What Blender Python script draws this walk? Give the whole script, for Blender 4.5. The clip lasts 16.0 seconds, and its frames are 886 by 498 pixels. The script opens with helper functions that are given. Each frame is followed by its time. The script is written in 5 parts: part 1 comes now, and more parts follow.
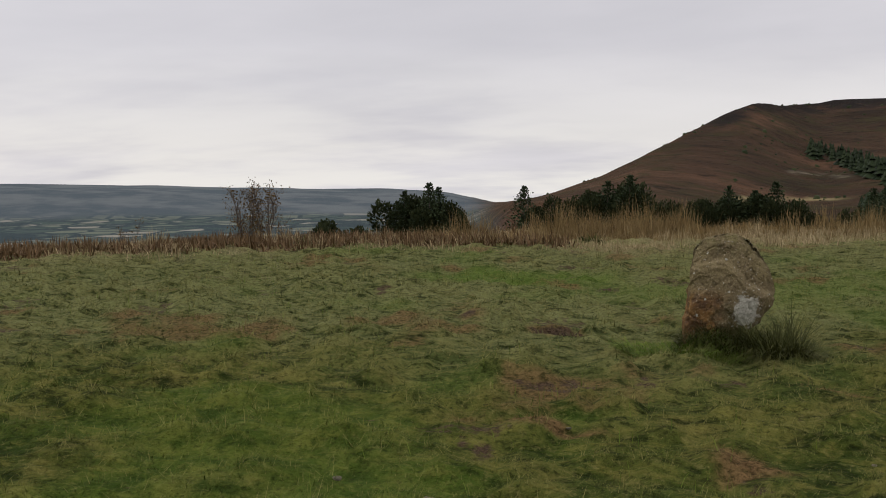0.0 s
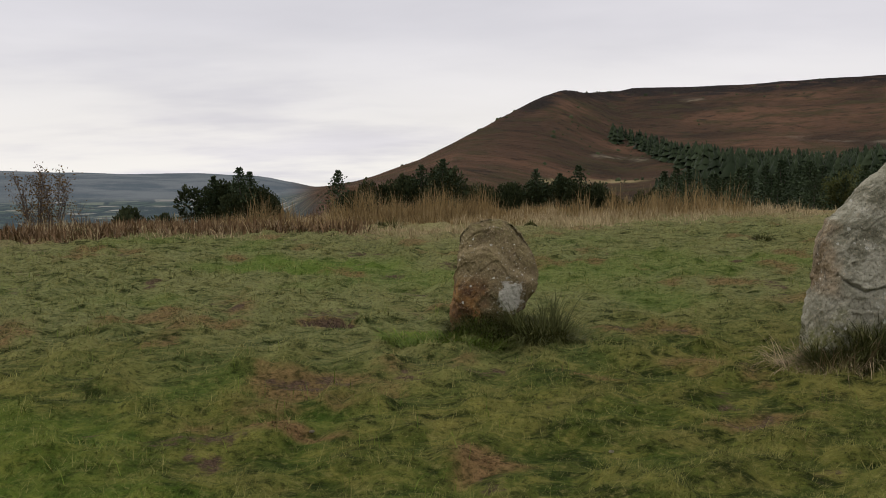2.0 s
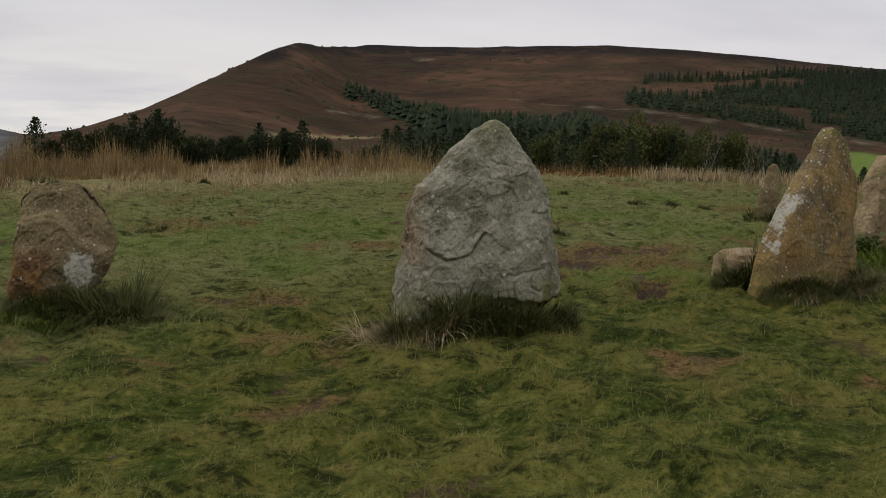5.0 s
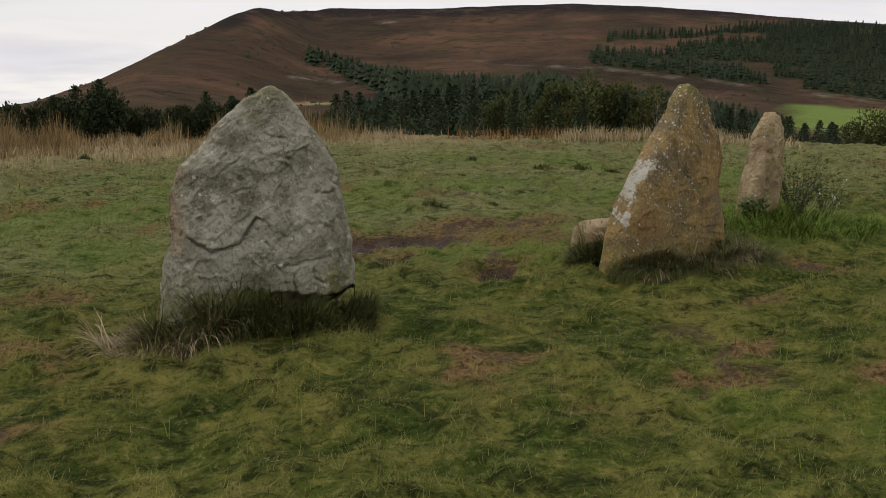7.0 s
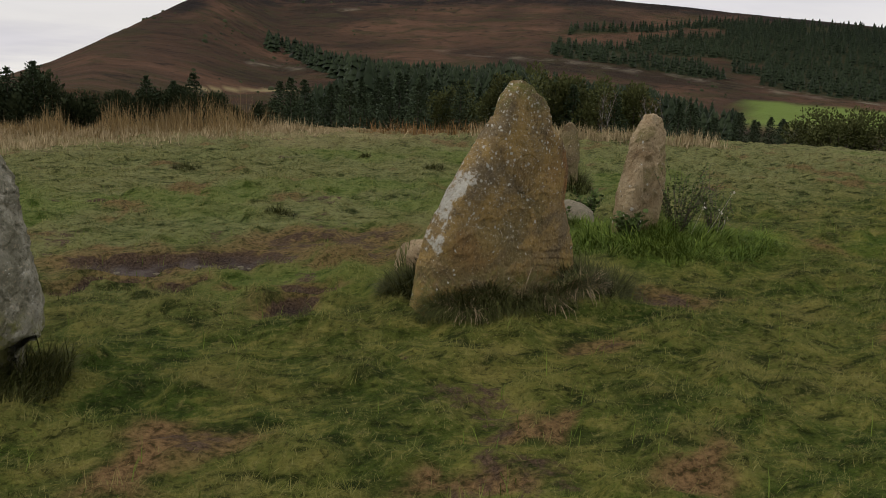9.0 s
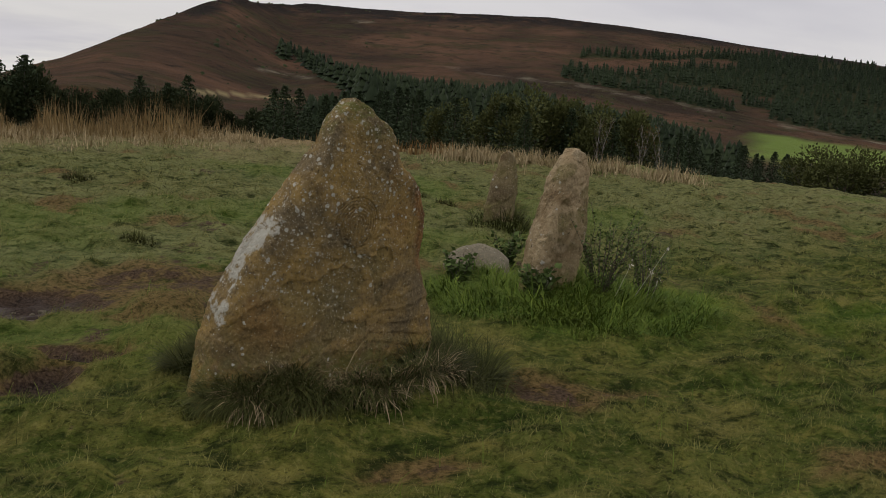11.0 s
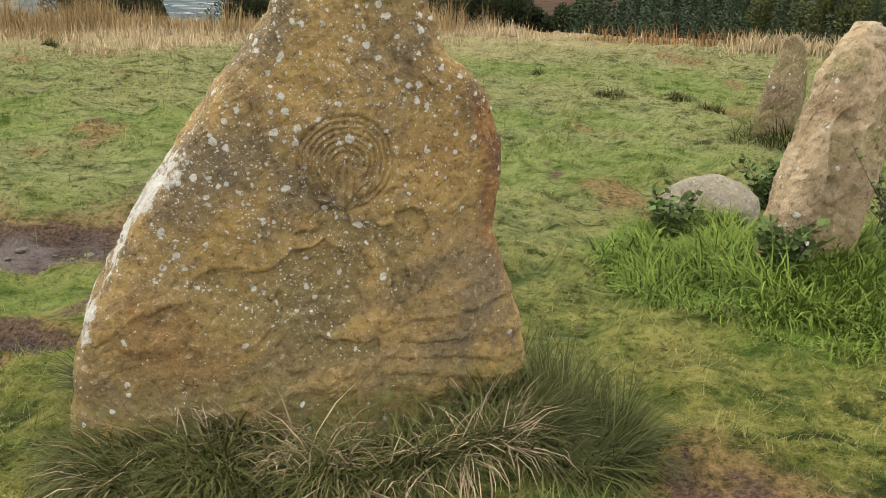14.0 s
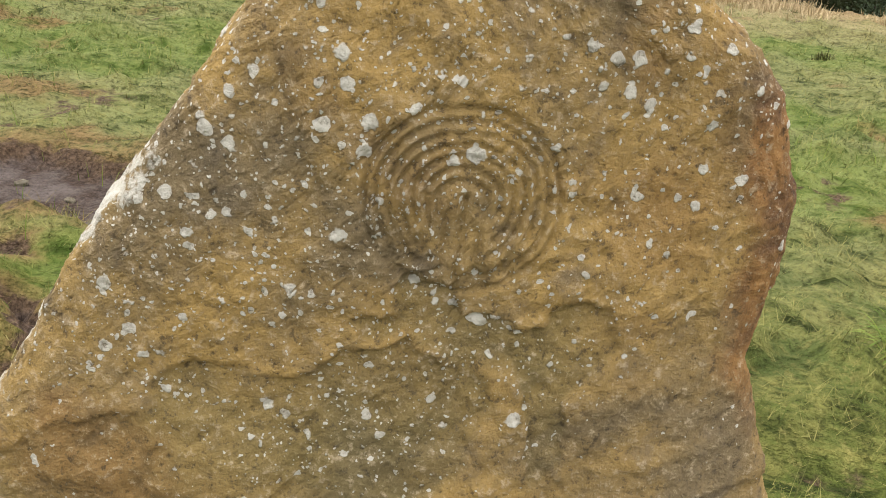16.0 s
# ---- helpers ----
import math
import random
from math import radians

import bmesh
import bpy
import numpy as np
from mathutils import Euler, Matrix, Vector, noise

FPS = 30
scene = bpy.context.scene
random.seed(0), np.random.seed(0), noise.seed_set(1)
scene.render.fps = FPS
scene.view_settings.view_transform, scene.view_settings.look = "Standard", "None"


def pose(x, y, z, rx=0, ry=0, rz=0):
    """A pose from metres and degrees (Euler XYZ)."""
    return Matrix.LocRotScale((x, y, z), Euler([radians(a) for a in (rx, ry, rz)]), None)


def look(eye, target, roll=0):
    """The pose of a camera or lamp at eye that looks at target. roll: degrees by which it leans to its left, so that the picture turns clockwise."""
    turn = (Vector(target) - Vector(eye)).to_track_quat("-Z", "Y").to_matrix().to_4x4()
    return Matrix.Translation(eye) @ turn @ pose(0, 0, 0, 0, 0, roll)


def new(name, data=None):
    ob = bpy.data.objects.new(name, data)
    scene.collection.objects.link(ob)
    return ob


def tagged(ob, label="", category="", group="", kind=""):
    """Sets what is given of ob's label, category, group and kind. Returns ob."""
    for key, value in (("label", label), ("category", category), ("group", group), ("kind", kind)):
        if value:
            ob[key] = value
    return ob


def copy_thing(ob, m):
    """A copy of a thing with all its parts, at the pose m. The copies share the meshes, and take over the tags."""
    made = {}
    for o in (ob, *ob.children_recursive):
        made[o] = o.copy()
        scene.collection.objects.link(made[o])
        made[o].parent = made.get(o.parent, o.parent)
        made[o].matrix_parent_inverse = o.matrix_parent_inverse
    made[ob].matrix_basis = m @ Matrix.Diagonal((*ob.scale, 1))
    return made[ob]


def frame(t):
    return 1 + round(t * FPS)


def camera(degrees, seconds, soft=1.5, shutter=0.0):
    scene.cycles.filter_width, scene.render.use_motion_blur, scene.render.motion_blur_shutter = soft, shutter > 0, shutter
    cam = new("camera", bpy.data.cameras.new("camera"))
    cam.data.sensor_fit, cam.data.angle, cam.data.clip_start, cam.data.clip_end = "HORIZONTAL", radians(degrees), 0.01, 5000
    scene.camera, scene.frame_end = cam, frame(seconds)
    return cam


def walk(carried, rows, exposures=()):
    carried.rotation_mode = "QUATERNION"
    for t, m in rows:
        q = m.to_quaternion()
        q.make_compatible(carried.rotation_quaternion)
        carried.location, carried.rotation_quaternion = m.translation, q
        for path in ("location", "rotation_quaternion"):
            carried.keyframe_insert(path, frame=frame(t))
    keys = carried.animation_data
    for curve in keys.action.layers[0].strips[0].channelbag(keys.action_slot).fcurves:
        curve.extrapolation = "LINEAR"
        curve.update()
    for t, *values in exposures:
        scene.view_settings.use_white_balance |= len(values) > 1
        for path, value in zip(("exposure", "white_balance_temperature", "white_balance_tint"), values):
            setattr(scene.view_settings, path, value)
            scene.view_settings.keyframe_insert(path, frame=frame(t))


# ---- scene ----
cam = camera(53.8, 16.0, soft=0.9)
METRES, EYE, TILT, LEAN, TURN = 10.2, 1.5, 0.0, 0.0, 11.3
ROWS = [
    (0.0, 0.0, 0.0, 0.0, -0.01, -5.64, 0.11),
    (0.5, 0.0058, 0.0039, -0.0009, -2.79, -5.66, -0.23),
    (1.0, 0.0189, 0.0128, -0.0012, -4.32, -5.93, -0.45),
    (1.5, 0.0371, 0.0242, -0.0007, -8.45, -6.25, -0.57),
    (2.0, 0.0471, 0.0288, 0.0001, -11.78, -6.69, 0.04),
    (2.5, 0.0539, 0.0351, 0.0001, -15.15, -7.26, 0.4),
    (3.0, 0.0619, 0.0384, 0.0011, -17.91, -7.64, 0.18),
    (3.5, 0.0848, 0.0329, 0.0008, -18.73, -8.02, -0.09),
    (4.0, 0.1103, 0.0278, 0.0037, -20.99, -9.0, -0.46),
    (4.5, 0.1335, 0.0347, 0.0018, -24.88, -9.11, -1.0),
    (5.0, 0.1627, 0.045, 0.0035, -28.74, -9.31, -2.16),
    (7.5, 0.3372, 0.0604, 0.0062, -31.22, -11.87, -0.63),
    (8.0, 0.3766, 0.0727, 0.0043, -31.85, -11.99, -0.49),
    (8.5, 0.4141, 0.0883, 0.0107, -32.91, -12.09, -1.05),
    (9.0, 0.4572, 0.0977, 0.0088, -33.28, -12.23, -1.96),
    (9.5, 0.4958, 0.1083, 0.0109, -33.17, -12.21, -2.56),
    (10.0, 0.534, 0.1272, 0.0123, -33.99, -11.61, -4.28),
    (12.5, 0.7153, 0.2211, 0.0085, -29.65, -11.19, -4.52),
    (13.0, 0.7383, 0.25, 0.0026, -27.98, -14.22, -3.73),
    (13.5, 0.761, 0.2805, -0.0039, -21.46, -17.04, -2.16),
    (14.0, 0.7827, 0.3108, -0.0079, -12.02, -18.98, -1.77),
    (14.5, 0.7896, 0.3416, -0.0129, -5.67, -20.12, -2.51),
    (15.0, 0.7991, 0.3727, -0.0148, -1.59, -21.05, -4.49),
    (15.5, 0.8091, 0.4042, -0.0202, 3.9, -21.77, -5.48),
    (16.0, 0.8084, 0.4237, -0.0241, 5.0, -22.48, -5.14),
]
walk(cam, [(t, pose(0, 0, EYE, TILT, LEAN, TURN) @ pose(METRES * x, METRES * y, METRES * z, 90 + pitch, roll, yaw)) for t, x, y, z, yaw, pitch, roll in ROWS],
     exposures=[(0.0, -0.05), (3.5, 0.2), (4.5, 0.08), (5.0, -0.1), (8.0, 0.22), (8.5, -0.05), (9.0, -0.02), (9.5, -0.02), (10.0, -0.35), (11.2, -0.2), (12.5, 0.10), (13.0, 0.55), (13.5, 1.28), (14.0, 1.55), (14.5, 1.7), (15.0, 1.55), (15.5, 1.3), (16.0, 1.7)])

# ---------------------------------------------------------------- sky and light
world = bpy.data.worlds.new("overcast_sky")
scene.world = world
world.use_nodes = True


class Tree:
    """Short way to write node trees."""

    def __init__(self, tree):
        self.t = tree
        tree.nodes.clear()

    def n(self, kind, props=None, **ins):
        node = self.t.nodes.new(kind)
        props = props or {}
        if "operation" in props:
            node.operation = props["operation"]
        if "use_clamp" in props:
            node.use_clamp = props["use_clamp"]
        if "data_type" in props:
            node.data_type = props["data_type"]
        if "interpolation_type" in props:
            node.interpolation_type = props["interpolation_type"]
        if "attribute_name" in props:
            node.attribute_name = props["attribute_name"]
        if "feature" in props:
            node.feature = props["feature"]
        for key, value in ins.items():
            name = key.replace("_", " ")
            sock = node.inputs[int(key[1:])] if key[0] == "i" and key[1:].isdigit() else node.inputs[name]
            if isinstance(value, bpy.types.NodeSocket):
                self.t.links.new(value, sock)
            else:
                sock.default_value = value
        return node

    def math(self, op, a, b=0.0, c=0.0, clamp=False):
        node = self.n("ShaderNodeMath", {"operation": op, "use_clamp": clamp}, i0=a, i1=b, i2=c)
        return node.outputs[0]

    def mix(self, fac, a, b):
        node = self.n("ShaderNodeMix", {"data_type": "RGBA"}, i0=fac, i6=a, i7=b)
        return node.outputs[2]

    def noise(self, vec, scale, detail=4.0, rough=0.55, distort=0.0):
        return self.n("ShaderNodeTexNoise", None, Vector=vec, Scale=scale, Detail=detail, Roughness=rough, Distortion=distort).outputs[0]

    def ramp(self, fac, lo, hi):
        node = self.n("ShaderNodeMapRange", {"interpolation_type": "SMOOTHSTEP"}, i0=fac, i1=lo, i2=hi)
        return node.outputs[0]

    def attr(self, name):
        return self.n("ShaderNodeAttribute", {"attribute_name": name}).outputs["Fac"]


def rgb(r, g, b):
    return (r, g, b, 1.0)


SUN_EL, SUN_AZ = 42.0, -75.0
w = Tree(world.node_tree)
way = w.n("ShaderNodeTexCoord").outputs["Generated"]
axes = w.n("ShaderNodeSeparateXYZ", None, Vector=way).outputs
lift = w.math("MAXIMUM", w.math("ADD", axes[2], 0.07), 0.0)
far = w.math("ADD", lift, 0.12)
flat = w.n("ShaderNodeCombineXYZ", None, X=w.math("DIVIDE", axes[0], far), Y=w.math("DIVIDE", axes[1], far), Z=0.0).outputs[0]
drift = w.n("ShaderNodeMapping", None, Vector=flat, Scale=(0.42, 0.62, 1.0), Rotation=(0, 0, 0.25), Location=(1.7, 0.4, 0)).outputs[0]
billow = w.noise(drift, 0.8, 6.0, 0.5, 0.5)
streak = w.noise(drift, 2.2, 4.0, 0.5)
cloud = w.math("ADD", w.math("MULTIPLY", billow, 0.75), w.math("MULTIPLY", streak, 0.25))
grey = w.mix(w.ramp(cloud, 0.3, 0.66), rgb(0.62, 0.605, 0.645), rgb(0.79, 0.765, 0.80))
low = w.n("ShaderNodeMapRange", None, i0=axes[2], i1=0.13, i2=-0.03).outputs[0]
gap = w.math("MULTIPLY", w.math("MULTIPLY", low, w.ramp(w.noise(drift, 1.1, 5.0, 0.55), 0.36, 0.56)), 0.85)
cover = w.mix(gap, grey, rgb(0.93, 0.90, 0.85))
# an overcast sky is brighter overhead than near the horizon
zenith = w.n("ShaderNodeMapRange", None, i0=axes[2], i1=0.18, i2=1.0, i3=1.0, i4=1.95).outputs[0]
sky = w.n("ShaderNodeTexSky")
sky.sky_type, sky.sun_disc, sky.sun_elevation, sky.sun_rotation = "NISHITA", False, radians(SUN_EL), radians(SUN_AZ)
clear = w.n("ShaderNodeBackground", None, Color=sky.outputs[0], Strength=0.08)
clouds = w.n("ShaderNodeBackground", None, Color=cover, Strength=zenith)
both = w.n("ShaderNodeMixShader", None, i0=0.94, i1=clear.outputs[0], i2=clouds.outputs[0])
w.n("ShaderNodeOutputWorld", None, Surface=both.outputs[0])

sun = new("sun", bpy.data.lights.new("sun", "SUN"))
sun.data.energy, sun.data.angle, sun.data.color = 0.7, radians(25), (1.0, 0.96, 0.9)
s_el, s_az = radians(SUN_EL), radians(SUN_AZ)
sun.matrix_world = look((60 * math.sin(s_az) * math.cos(s_el), 60 * math.cos(s_az) * math.cos(s_el), 60 * math.sin(s_el)), (0, 0, 0))

# ---------------------------------------------------------------- numbers and meshes
rng = np.random.default_rng(7)


def hash3(ix, iy, iz, seed):
    h = (ix * 374761393 + iy * 668265263 + iz * 2147483647 + seed * 974711) & 0xFFFFFFFF
    h = ((h ^ (h >> 13)) * 1274126177) & 0xFFFFFFFF
    h = ((h ^ (h >> 16)) * 2246822519) & 0xFFFFFFFF
    return ((h ^ (h >> 15)) & 0xFFFFFF) / 16777215.0


def vnoise(p, seed=0):
    """Smooth value noise in -1..1 at the rows of p (n x 3)."""
    i = np.floor(p).astype(np.int64)
    f = p - i
    f = f * f * f * (f * (f * 6 - 15) + 10)
    out = np.zeros(len(p))
    for dx in (0, 1):
        wx = f[:, 0] if dx else 1 - f[:, 0]
        for dy in (0, 1):
            wy = f[:, 1] if dy else 1 - f[:, 1]
            for dz in (0, 1):
                wz = f[:, 2] if dz else 1 - f[:, 2]
                out += wx * wy * wz * hash3(i[:, 0] + dx, i[:, 1] + dy, i[:, 2] + dz, seed)
    return out * 2 - 1


def fbm(p, scale, octaves=4, seed=0, gain=0.5):
    out, a, s = np.zeros(len(p)), 1.0, scale
    for k in range(octaves):
        out += a * vnoise(p * s + 17.3 * k, seed + k)
        a, s = a * gain, s * 2.03
    return out


def vnoise2(x, y, seed=0):
    """The same on a plane."""
    i, j = np.floor(x).astype(np.int64), np.floor(y).astype(np.int64)
    f, g = x - i, y - j
    f, g = f * f * (3 - 2 * f), g * g * (3 - 2 * g)
    a, b, c, d = hash3(i, j, 0, seed), hash3(i + 1, j, 0, seed), hash3(i, j + 1, 0, seed), hash3(i + 1, j + 1, 0, seed)
    lo, hi = a + (b - a) * f, c + (d - c) * f
    return (lo + (hi - lo) * g) * 2 - 1


def fbm2(x, y, scale, octaves=4, seed=0):
    x, y = np.asarray(x, float), np.asarray(y, float)
    out, a, s = np.zeros(x.shape), 1.0, scale
    for k in range(octaves):
        out = out + a * vnoise2(x * s + 17.3 * k, y * s + 9.1 * k, seed + k)
        a, s = a * 0.5, s * 2.03
    return out


def worley(p, seed=0):
    """Distance to the nearest and second nearest cell point, and that cell's own number."""
    i = np.floor(p).astype(np.int64)
    d1, d2, cid = np.full(len(p), 9.0), np.full(len(p), 9.0), np.zeros(len(p))
    for dx in (-1, 0, 1):
        for dy in (-1, 0, 1):
            for dz in (-1, 0, 1):
                c = i + (dx, dy, dz)
                q = np.stack([c[:, k] + hash3(c[:, 0], c[:, 1], c[:, 2], seed + 31 * k) for k in range(3)], 1)
                d = np.linalg.norm(p - q, axis=1)
                near = d < d1
                d2 = np.where(near, d1, np.minimum(d2, d))
                cid = np.where(near, hash3(c[:, 0], c[:, 1], c[:, 2], seed + 99), cid)
                d1 = np.where(near, d, d1)
    return d1, d2, cid


def tufts(x, y, size, seed):
    """Tufts on a plane: how high each stands here, 0..1, and its own number."""
    p, q = x / size, y / size
    i, j = np.floor(p).astype(np.int64), np.floor(q).astype(np.int64)
    d1, own = np.full(x.shape, 9.0), np.zeros(x.shape)
    for dx in (-1, 0, 1):
        for dy in (-1, 0, 1):
            d = np.hypot(p - i - dx - hash3(i + dx, j + dy, 1, seed), q - j - dy - hash3(i + dx, j + dy, 2, seed))
            own = np.where(d < d1, hash3(i + dx, j + dy, 3, seed), own)
            d1 = np.minimum(d1, d)
    return np.clip(1 - (d1 / 0.72) ** 2, 0, 1), own


def step01(x, lo, hi):
    t = np.clip((x - lo) / (hi - lo), 0, 1)
    return t * t * (3 - 2 * t)


def mesh_of(name, V, F, mat, smooth=False, **attrs):
    """One mesh from arrays of corners and faces; attrs: numbers per corner for the material."""
    V, F = np.asarray(V, np.float32), np.asarray(F, np.int32)
    me = bpy.data.meshes.new(name)
    me.vertices.add(len(V))
    me.vertices.foreach_set("co", V.ravel())
    me.loops.add(F.size)
    me.loops.foreach_set("vertex_index", F.ravel())
    me.polygons.add(len(F))
    me.polygons.foreach_set("loop_start", np.arange(0, F.size, F.shape[1], dtype=np.int32))
    if smooth:
        me.polygons.foreach_set("use_smooth", np.ones(len(F), bool))
    for key, values in attrs.items():
        me.attributes.new(key, "FLOAT", "POINT").data.foreach_set("value", np.asarray(values, np.float32))
    me.update(calc_edges=True)
    me.materials.append(mat)
    return me


def part(name, me, parent, label="", m=None):
    ob = new(name, me)
    ob.parent = parent
    if m is not None:
        ob.matrix_local = m
    if label:
        tagged(ob, label)
    return ob


# ---------------------------------------------------------------- materials
def material(name):
    mat = bpy.data.materials.new(name)
    mat.use_nodes = True
    return mat, Tree(mat.node_tree)


def finish(t, colour, rough=0.9, height=None, bump=0.3, dist=0.02, spec=0.25):
    ins = {"Base_Color": colour, "Roughness": rough, "Specular_IOR_Level": spec}
    if height is not None:
        ins["Normal"] = t.n("ShaderNodeBump", None, Strength=bump, Distance=dist, Height=height).outputs[0]
    shader = t.n("ShaderNodeBsdfPrincipled", None, **ins)
    t.n("ShaderNodeOutputMaterial", None, Surface=shader.outputs[0])


def place(t):
    return t.n("ShaderNodeNewGeometry").outputs["Position"]


def turf_colour(t, pos):
    """Greens and straws of grazed turf; worn, dry and lush come as attributes."""
    big = t.noise(pos, 0.55, 4.0, 0.6)
    mid = t.noise(pos, 2.3, 4.0, 0.6, 0.3)
    fine = t.noise(pos, 26.0, 3.0, 0.7)
    green = t.mix(t.ramp(big, 0.32, 0.68), rgb(0.040, 0.062, 0.010), rgb(0.084, 0.088, 0.018))
    lump = t.noise(t.n("ShaderNodeMapping", None, Vector=pos, Rotation=(0, 0, 0.4), Scale=(0.62, 1.0, 1.0)).outputs[0], 6.5, 5.0, 0.68, 0.4)
    green = t.mix(t.math("MULTIPLY", t.ramp(mid, 0.46, 0.70), 0.7), green, rgb(0.135, 0.118, 0.034))
    green = t.mix(t.math("MULTIPLY", t.ramp(mid, 0.48, 0.28), 0.6), green, rgb(0.028, 0.050, 0.009))
    # each tuft is a grass of its own kind: deep green, yellow or straw
    own = t.attr("kindred")
    green = t.mix(t.math("MULTIPLY", t.ramp(own, 0.55, 0.85), 0.40), green, rgb(0.140, 0.140, 0.034))
    green = t.mix(t.math("MULTIPLY", t.ramp(own, 0.30, 0.10), 0.6), green, rgb(0.024, 0.042, 0.008))
    green = t.mix(t.math("MULTIPLY", t.ramp(lump, 0.50, 0.68), 0.65), green, rgb(0.180, 0.162, 0.040))
    green = t.mix(t.math("MULTIPLY", t.ramp(lump, 0.50, 0.36), 0.9), green, rgb(0.014, 0.021, 0.005))
    green = t.mix(t.math("MULTIPLY", t.attr("sere"), t.ramp(lump, 0.30, 0.62)), green, t.mix(big, rgb(0.138, 0.156, 0.060), rgb(0.190, 0.184, 0.082)))
    nap = t.noise(pos, 19.0, 4.0, 0.7, 0.3)
    green = t.mix(t.math("MULTIPLY", t.ramp(nap, 0.52, 0.70), 0.6), green, rgb(0.180, 0.160, 0.052))
    green = t.mix(t.math("MULTIPLY", t.ramp(nap, 0.47, 0.32), 0.7), green, rgb(0.012, 0.016, 0.004))
    green = t.mix(t.math("MULTIPLY", t.attr("lush"), 0.7), green, t.mix(lump, rgb(0.040, 0.085, 0.010), rgb(0.105, 0.165, 0.020)))
    straw = t.mix(t.ramp(fine, 0.3, 0.7), rgb(0.062, 0.037, 0.016), rgb(0.190, 0.120, 0.052))
    green = t.mix(t.math("MULTIPLY", t.attr("dry"), t.ramp(t.math("ADD", lump, t.math("MULTIPLY", t.attr("dry"), 0.25)), 0.45, 0.70)), green, straw)
    pale = t.mix(fine, rgb(0.21, 0.165, 0.080), rgb(0.34, 0.27, 0.150))
    return t.mix(t.attr("pale"), green, pale), fine, lump


mat_ground, t = material("moorland_ground")
pos = place(t)
turf, fine, mid = turf_colour(t, pos)
turf = t.mix(t.math("MULTIPLY", t.ramp(fine, 0.5, 0.3), 0.55), turf, rgb(0.020, 0.026, 0.006))
grit = t.noise(pos, 55.0, 5.0, 0.7)
earth = t.mix(t.ramp(grit, 0.3, 0.7), rgb(0.016, 0.011, 0.008), rgb(0.075, 0.054, 0.040))
earth = t.mix(t.ramp(t.noise(pos, 2.2, 4.0), 0.50, 0.62), earth, t.mix(grit, rgb(0.030, 0.024, 0.020), rgb(0.140, 0.115, 0.098)))
bare = t.ramp(t.math("ADD", t.attr("bare"), t.math("MULTIPLY", t.math("SUBTRACT", t.noise(pos, 9.0, 5.0, 0.65), 0.5), 0.9)), 0.42, 0.62)
peat = t.mix(t.ramp(grit, 0.3, 0.7), rgb(0.026, 0.017, 0.010), rgb(0.105, 0.070, 0.042))
earth = t.mix(t.ramp(t.math("ADD", t.attr("bare"), t.math("MULTIPLY", t.math("SUBTRACT", t.noise(pos, 6.0, 3.0), 0.5), 0.6)), 0.95, 0.65), earth, peat)
near = t.mix(bare, turf, earth)
# the hill: bracken and heather
hb = t.noise(pos, 0.010, 8.0, 0.62, 0.5)
hm = t.noise(t.n("ShaderNodeMapping", None, Vector=pos, Scale=(1, 1, 1.6)).outputs[0], 0.045, 8.0, 0.68, 0.6)
moor = t.mix(t.ramp(hb, 0.36, 0.66), rgb(0.028, 0.019, 0.012), rgb(0.098, 0.054, 0.031))
moor = t.mix(t.math("MULTIPLY", t.ramp(hm, 0.48, 0.62), 0.85), moor, rgb(0.040, 0.034, 0.015))
moor = t.mix(t.math("MULTIPLY", t.ramp(t.noise(pos, 0.12, 6.0, 0.75), 0.52, 0.66), 0.8), moor, rgb(0.014, 0.012, 0.008))
moor = t.mix(t.math("MULTIPLY", t.ramp(t.noise(pos, 0.07, 7.0, 0.78), 0.62, 0.74), 0.55), moor, rgb(0.125, 0.085, 0.045))
moor = t.mix(t.math("MULTIPLY", t.attr("heath"), t.ramp(hm, 0.25, 0.55)), moor, rgb(0.016, 0.013, 0.011))
moor = t.mix(t.attr("forest"), moor, t.mix(hm, rgb(0.012, 0.014, 0.006), rgb(0.045, 0.045, 0.020)))
moor = t.mix(t.math("MULTIPLY", t.attr("scree"), t.ramp(t.noise(pos, 0.055, 6.0, 0.75, 0.5), 0.44, 0.60)), moor, t.mix(hm, rgb(0.10, 0.085, 0.055), rgb(0.30, 0.26, 0.19)))
moor = t.mix(t.attr("meadow"), moor, t.mix(hm, rgb(0.10, 0.15, 0.028), rgb(0.135, 0.175, 0.045)))
moor = t.mix(t.attr("straw"), moor, rgb(0.21, 0.17, 0.085))
# the vale: hedged fields, copses and roofs, with bluish distance haze in the colours
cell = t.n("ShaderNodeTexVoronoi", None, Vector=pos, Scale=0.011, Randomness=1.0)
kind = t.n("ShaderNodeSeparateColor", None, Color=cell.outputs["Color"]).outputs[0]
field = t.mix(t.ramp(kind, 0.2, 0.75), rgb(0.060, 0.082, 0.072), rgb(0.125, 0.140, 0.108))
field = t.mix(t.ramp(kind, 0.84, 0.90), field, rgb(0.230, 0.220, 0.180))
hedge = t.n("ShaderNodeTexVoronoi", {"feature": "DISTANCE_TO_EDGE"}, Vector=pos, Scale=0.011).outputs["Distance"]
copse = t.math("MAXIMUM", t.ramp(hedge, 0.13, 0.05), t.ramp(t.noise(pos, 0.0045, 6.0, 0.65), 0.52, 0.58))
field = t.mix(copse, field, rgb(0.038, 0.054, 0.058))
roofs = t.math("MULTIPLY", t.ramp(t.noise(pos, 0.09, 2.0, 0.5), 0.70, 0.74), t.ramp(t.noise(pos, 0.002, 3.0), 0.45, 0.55))
